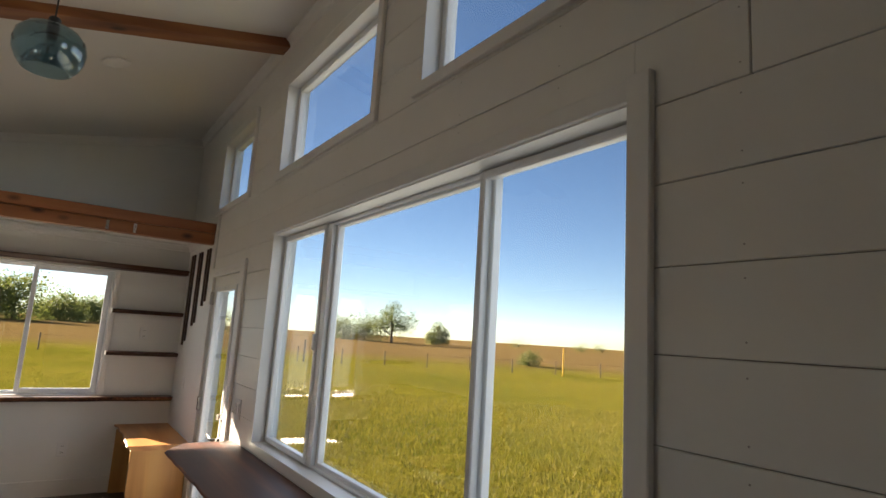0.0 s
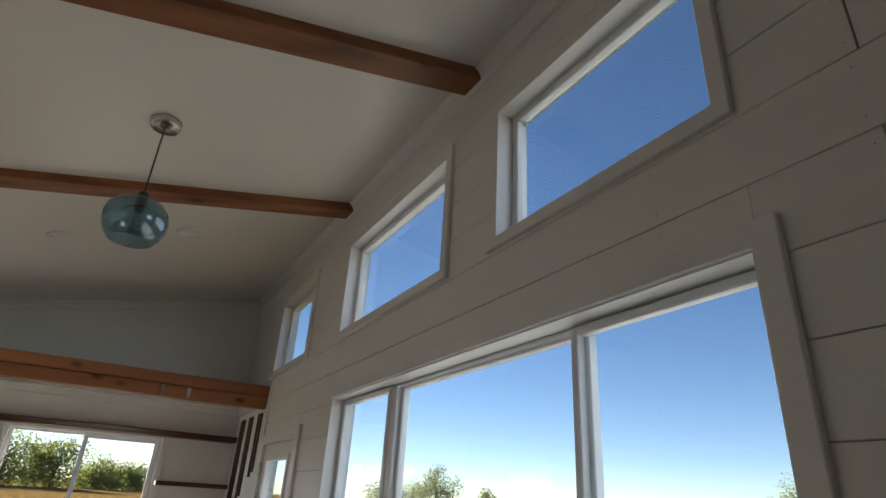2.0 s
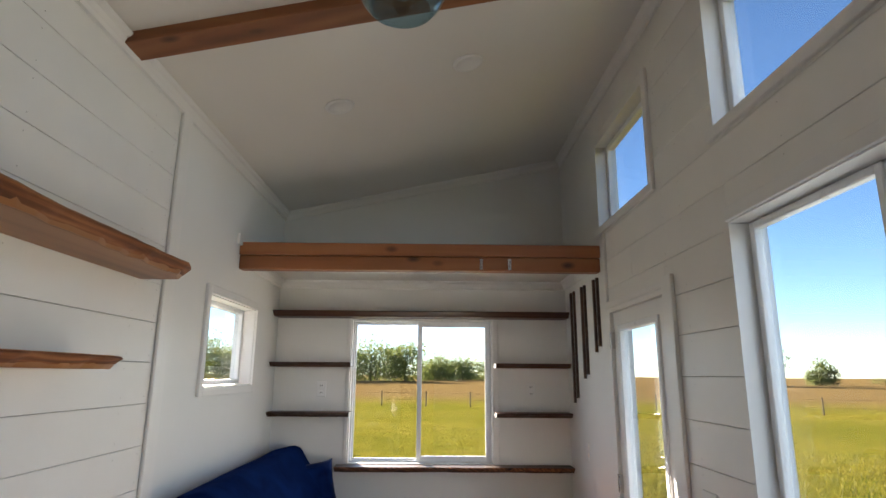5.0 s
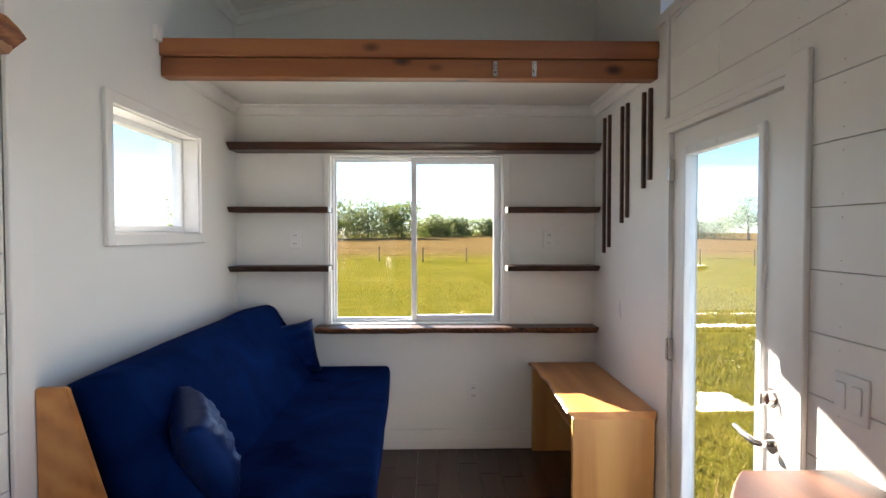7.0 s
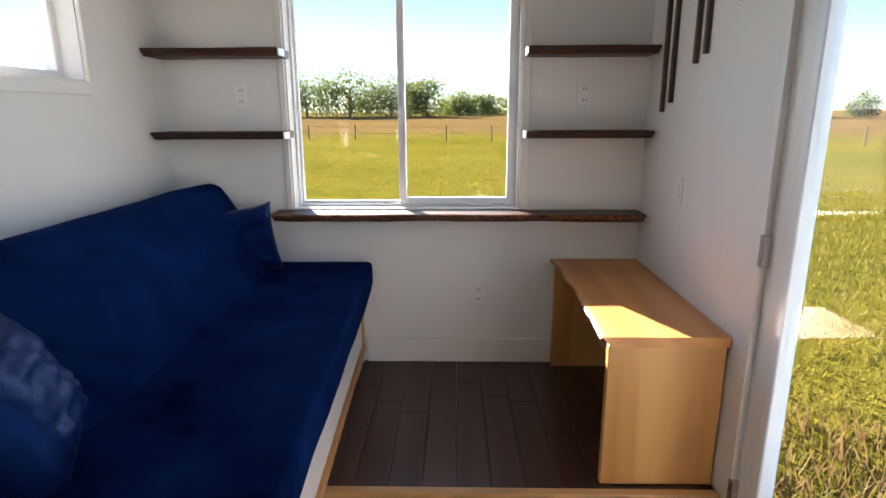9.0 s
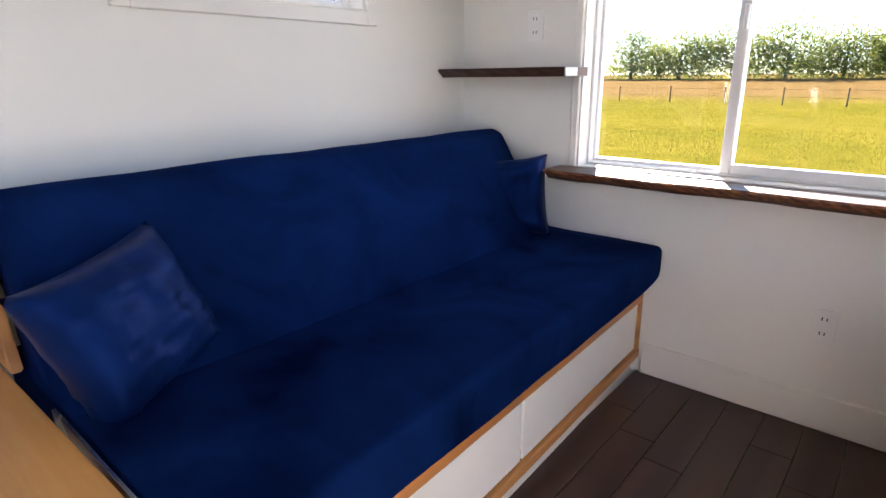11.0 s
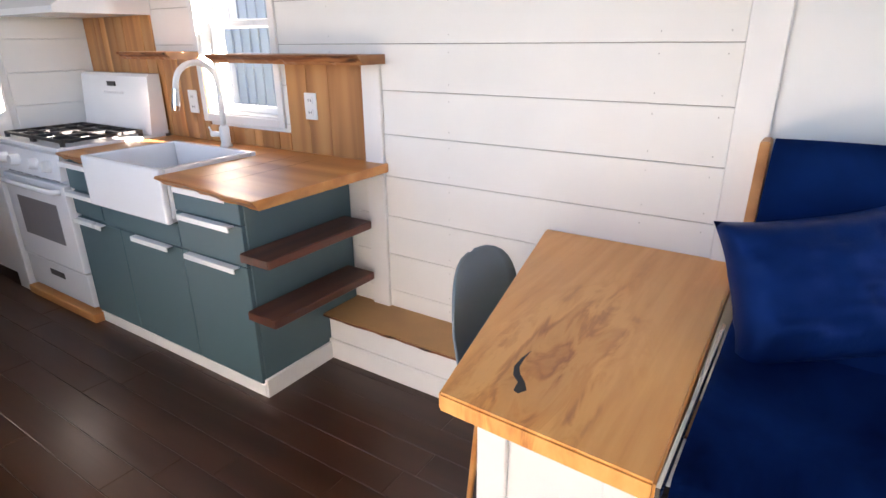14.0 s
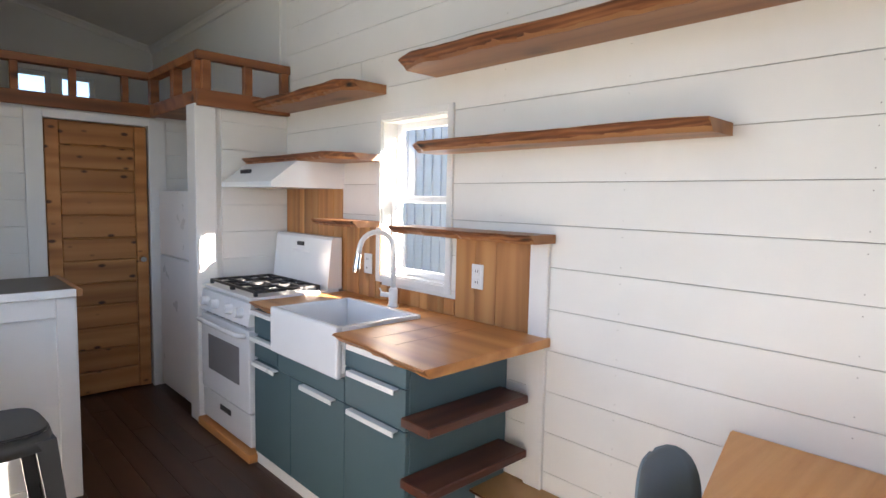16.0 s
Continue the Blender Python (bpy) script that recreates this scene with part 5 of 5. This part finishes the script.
for k, (deg, d, h, w) in enumerate([(29.3, 130, 9.5, 5.0), (26.6, 140, 6.0, 6.0), (24.5, 140, 5.5, 5.0), (33.8, 140, 5.0, 3.2), (59.4, 150, 10.5, 5.5)]):
    tree(*away(deg, d), h, w, 3600, 200 + k, 1.0 if h < 8 else 0.95, leaf=0.42)
for k, (deg, d, h, w) in enumerate([(43, 60, 1.8, 1.4), (14, 110, 4.5, 5), (17, 110, 4.0, 4), (48, 160, 2.6, 2.6), (50, 170, 2.8, 3.0), (52.5, 170, 3.0, 4.0), (55, 165, 3.4, 3.6), (38, 160, 2.5, 3.5), (42, 170, 2.6, 4)]):
    tree(*away(deg, d), h, w, 900, 300 + k, trunk=False, name="bush")
# a bare tree and low trees seen over the sofa
tree(-30, 42, 4.5, 2.2, 160, 410, 0.7)
# wire fence between meadow and dry grass
fence = thing("wire_fence", "weathered wooden fence posts with thin wires", "fence")
prev = None
for k in range(34):
    deg = -30 + k * 4.2
    d = 46 / max(0.55, math.cos(radians(deg - 20)) ** 0.5)
    x, y = away(deg, d)
    z = ground_z(x, y) - 0.1
    part("post", cyl(bmesh.new(), (x, y, z), (x, y, z + 1.25), 0.05, 0.045, 7), POST, fence)
    if prev:
        for h in (0.6, 1.1):
            part("wire", cyl(bmesh.new(), (prev[0], prev[1], prev[2] + h), (x, y, z + h), 0.006, seg=4), POST, fence)
    prev = (x, y, z)
for deg, d in ((21, 46), (22.4, 46)):
    x, y = away(deg, d)
    part("gate_post", cyl(bmesh.new(), (x, y, ground_z(x, y) - 0.1), (x, y, ground_z(x, y) + 1.7), 0.09, 0.08, 8), POST, fence)
x, y = away(46.3, 48)
tagged(part("marker_post", cyl(bmesh.new(), (x, y, GZ), (x, y, GZ + 2.3), 0.06, seg=12), YELLOW), "yellow utility marker post in the meadow", "post")
# ribbed metal building outside the kitchen
sh = thing("metal_shed", "grey ribbed metal building outside the kitchen window", "building")
part("wall", B(-6.2, -6.15, -6, 3.4, GZ, 3.2), SHED, sh)
part("wall", B(-12, -6.15, 3.35, 3.4, GZ, 3.2), SHED, sh)
for k in range(40):
    y = -6 + k * 0.235
    part("rib", B(-6.15, -6.115, y, y + 0.035, GZ, 3.2), SHED, sh)
part("roof", section([(-12, 4.6), (-6.0, 3.2), (-6.0, 3.28), (-12, 4.68)], "y", -6.2, 3.6), SHED, sh)

# ---- boards of walls and floors ----
ROW, G0 = 0.177, 1.203 - 7 * 0.177
_cache = {}


def board(par, size, at, mat, name="board"):
    """One board; alike sizes share a mesh."""
    key = (name, mat.name, *[round(s, 3) for s in size])
    if key not in _cache:
        _cache[key] = mesh_of(name, B(-size[0] / 2, size[0] / 2, -size[1] / 2, size[1] / 2, -size[2] / 2, size[2] / 2, 0.0018), mat)
    ob = new(name, _cache[key])
    ob.location, ob.parent = at, par


def boarded(par, x0, x1, y0, y1, top, holes, joints, g0=G0):
    nails = bmesh.new()
    sgn = 1 if x0 >= L - 0.02 and x0 < 0 else -1
    face = x1 if sgn > 0 else x0
    k = 0
    z = g0
    while z < top:
        za, zb = max(0.004, z + 0.0011), min(top, z + ROW - 0.0011)
        cuts = sorted(j for j, rows in joints if k in rows)
        for ya, yb in zip([y0, *cuts], [*cuts, y1]):
            for a, b, c, d in cut((ya + 0.0015, yb - 0.0015, za, zb), holes):
                if d - c > 0.01:
                    board(par, (x1 - x0, b - a, d - c), ((x0 + x1) / 2, (a + b) / 2, (c + d) / 2), WHITE)
        for yn in (0.72, 1.2, 1.65, 2.55, 3.15, 3.9, 4.09):
            for zn in (za + 0.03, zb - 0.03):
                if y0 < yn < y1 and zn < top - 0.05 and not any(h[0] - 0.06 < yn < h[1] + 0.06 and h[2] - 0.06 < zn < h[3] + 0.06 for h in holes):
                    cyl(nails, (face - sgn * 0.002, yn, zn), (face + sgn * 0.0006, yn, zn), 0.0022, seg=6)
        z += ROW
        k += 1
    part("nail_heads", nails, NAIL, par)


gap_w = structure("wall_gap_west", bmesh.new(), GAP)
bm = bmesh.new()
for r in cut((0.55, 4.13, 0, ZL), [KITWIN]):
    box(bm, L - 0.0125, L - 0.008, *r)
gap_w.data = mesh_of("wall_gap_west", bm, GAP)
gap_e = structure("wall_gap_east", bmesh.new(), GAP)
bm = bmesh.new()
for r in cut((-0.5, DOOR[1], 0, ZR), [BIG, DOOR, *CLER]):
    box(bm, R + 0.008, R + 0.0125, *r)
gap_e.data = mesh_of("wall_gap_east", bm, GAP)
boarded(wall_left, L - 0.008, L, 0.551, 4.13, ZL - 0.01, [KITWIN], [(1.45, (12, 15))])
boarded(wall_right, R, R + 0.008, -0.5, DOOR[1], ZR - 0.02, [BIG, DOOR, *CLER], [(0.7, (13, 15)), (3.3, (16,)), (4.55, (13,))], G0 - 0.045)
# boards on the partition and bath wall
for par, x0, x1, y, zt in ((bpy.data.objects["wall_partition"], L + 0.001, -0.737, 0.55, 2.03), (bpy.data.objects["wall_bath"], 0.142 + DX, R, BACK, 2.03), (bpy.data.objects["wall_bath"], L, -0.737 + DX, BACK, 2.03)):
    z = 0.004
    while z < zt:
        h = min(ROW, zt - z) - 0.0036
        board(par, (x1 - x0, 0.009, h), ((x0 + x1) / 2, y + 0.0045, z + h / 2), WHITE)
        z += ROW
# floor planks
rng = random.Random(77)


def planks(par, x0, x1, y0, y1, z, wdt=0.125):
    x = x0
    while x < x1 - 0.01:
        w = min(wdt, x1 - x)
        y = y0 - rng.uniform(0, 1.0)
        while y < y1:
            ln = rng.choice((0.9, 1.2, 1.5))
            a, b = max(y, y0), min(y + ln, y1)
            if b - a > 0.02:
                board(par, (w - 0.0012, b - a - 0.0012, 0.012), (x + w / 2, (a + b) / 2, z - 0.006), FLOOR, "plank")
            y += ln
        x += w


planks(floor, L, R, END, 5.06, 0.0)
planks(platform, -0.27, R, 5.075, FAR, PLAT)
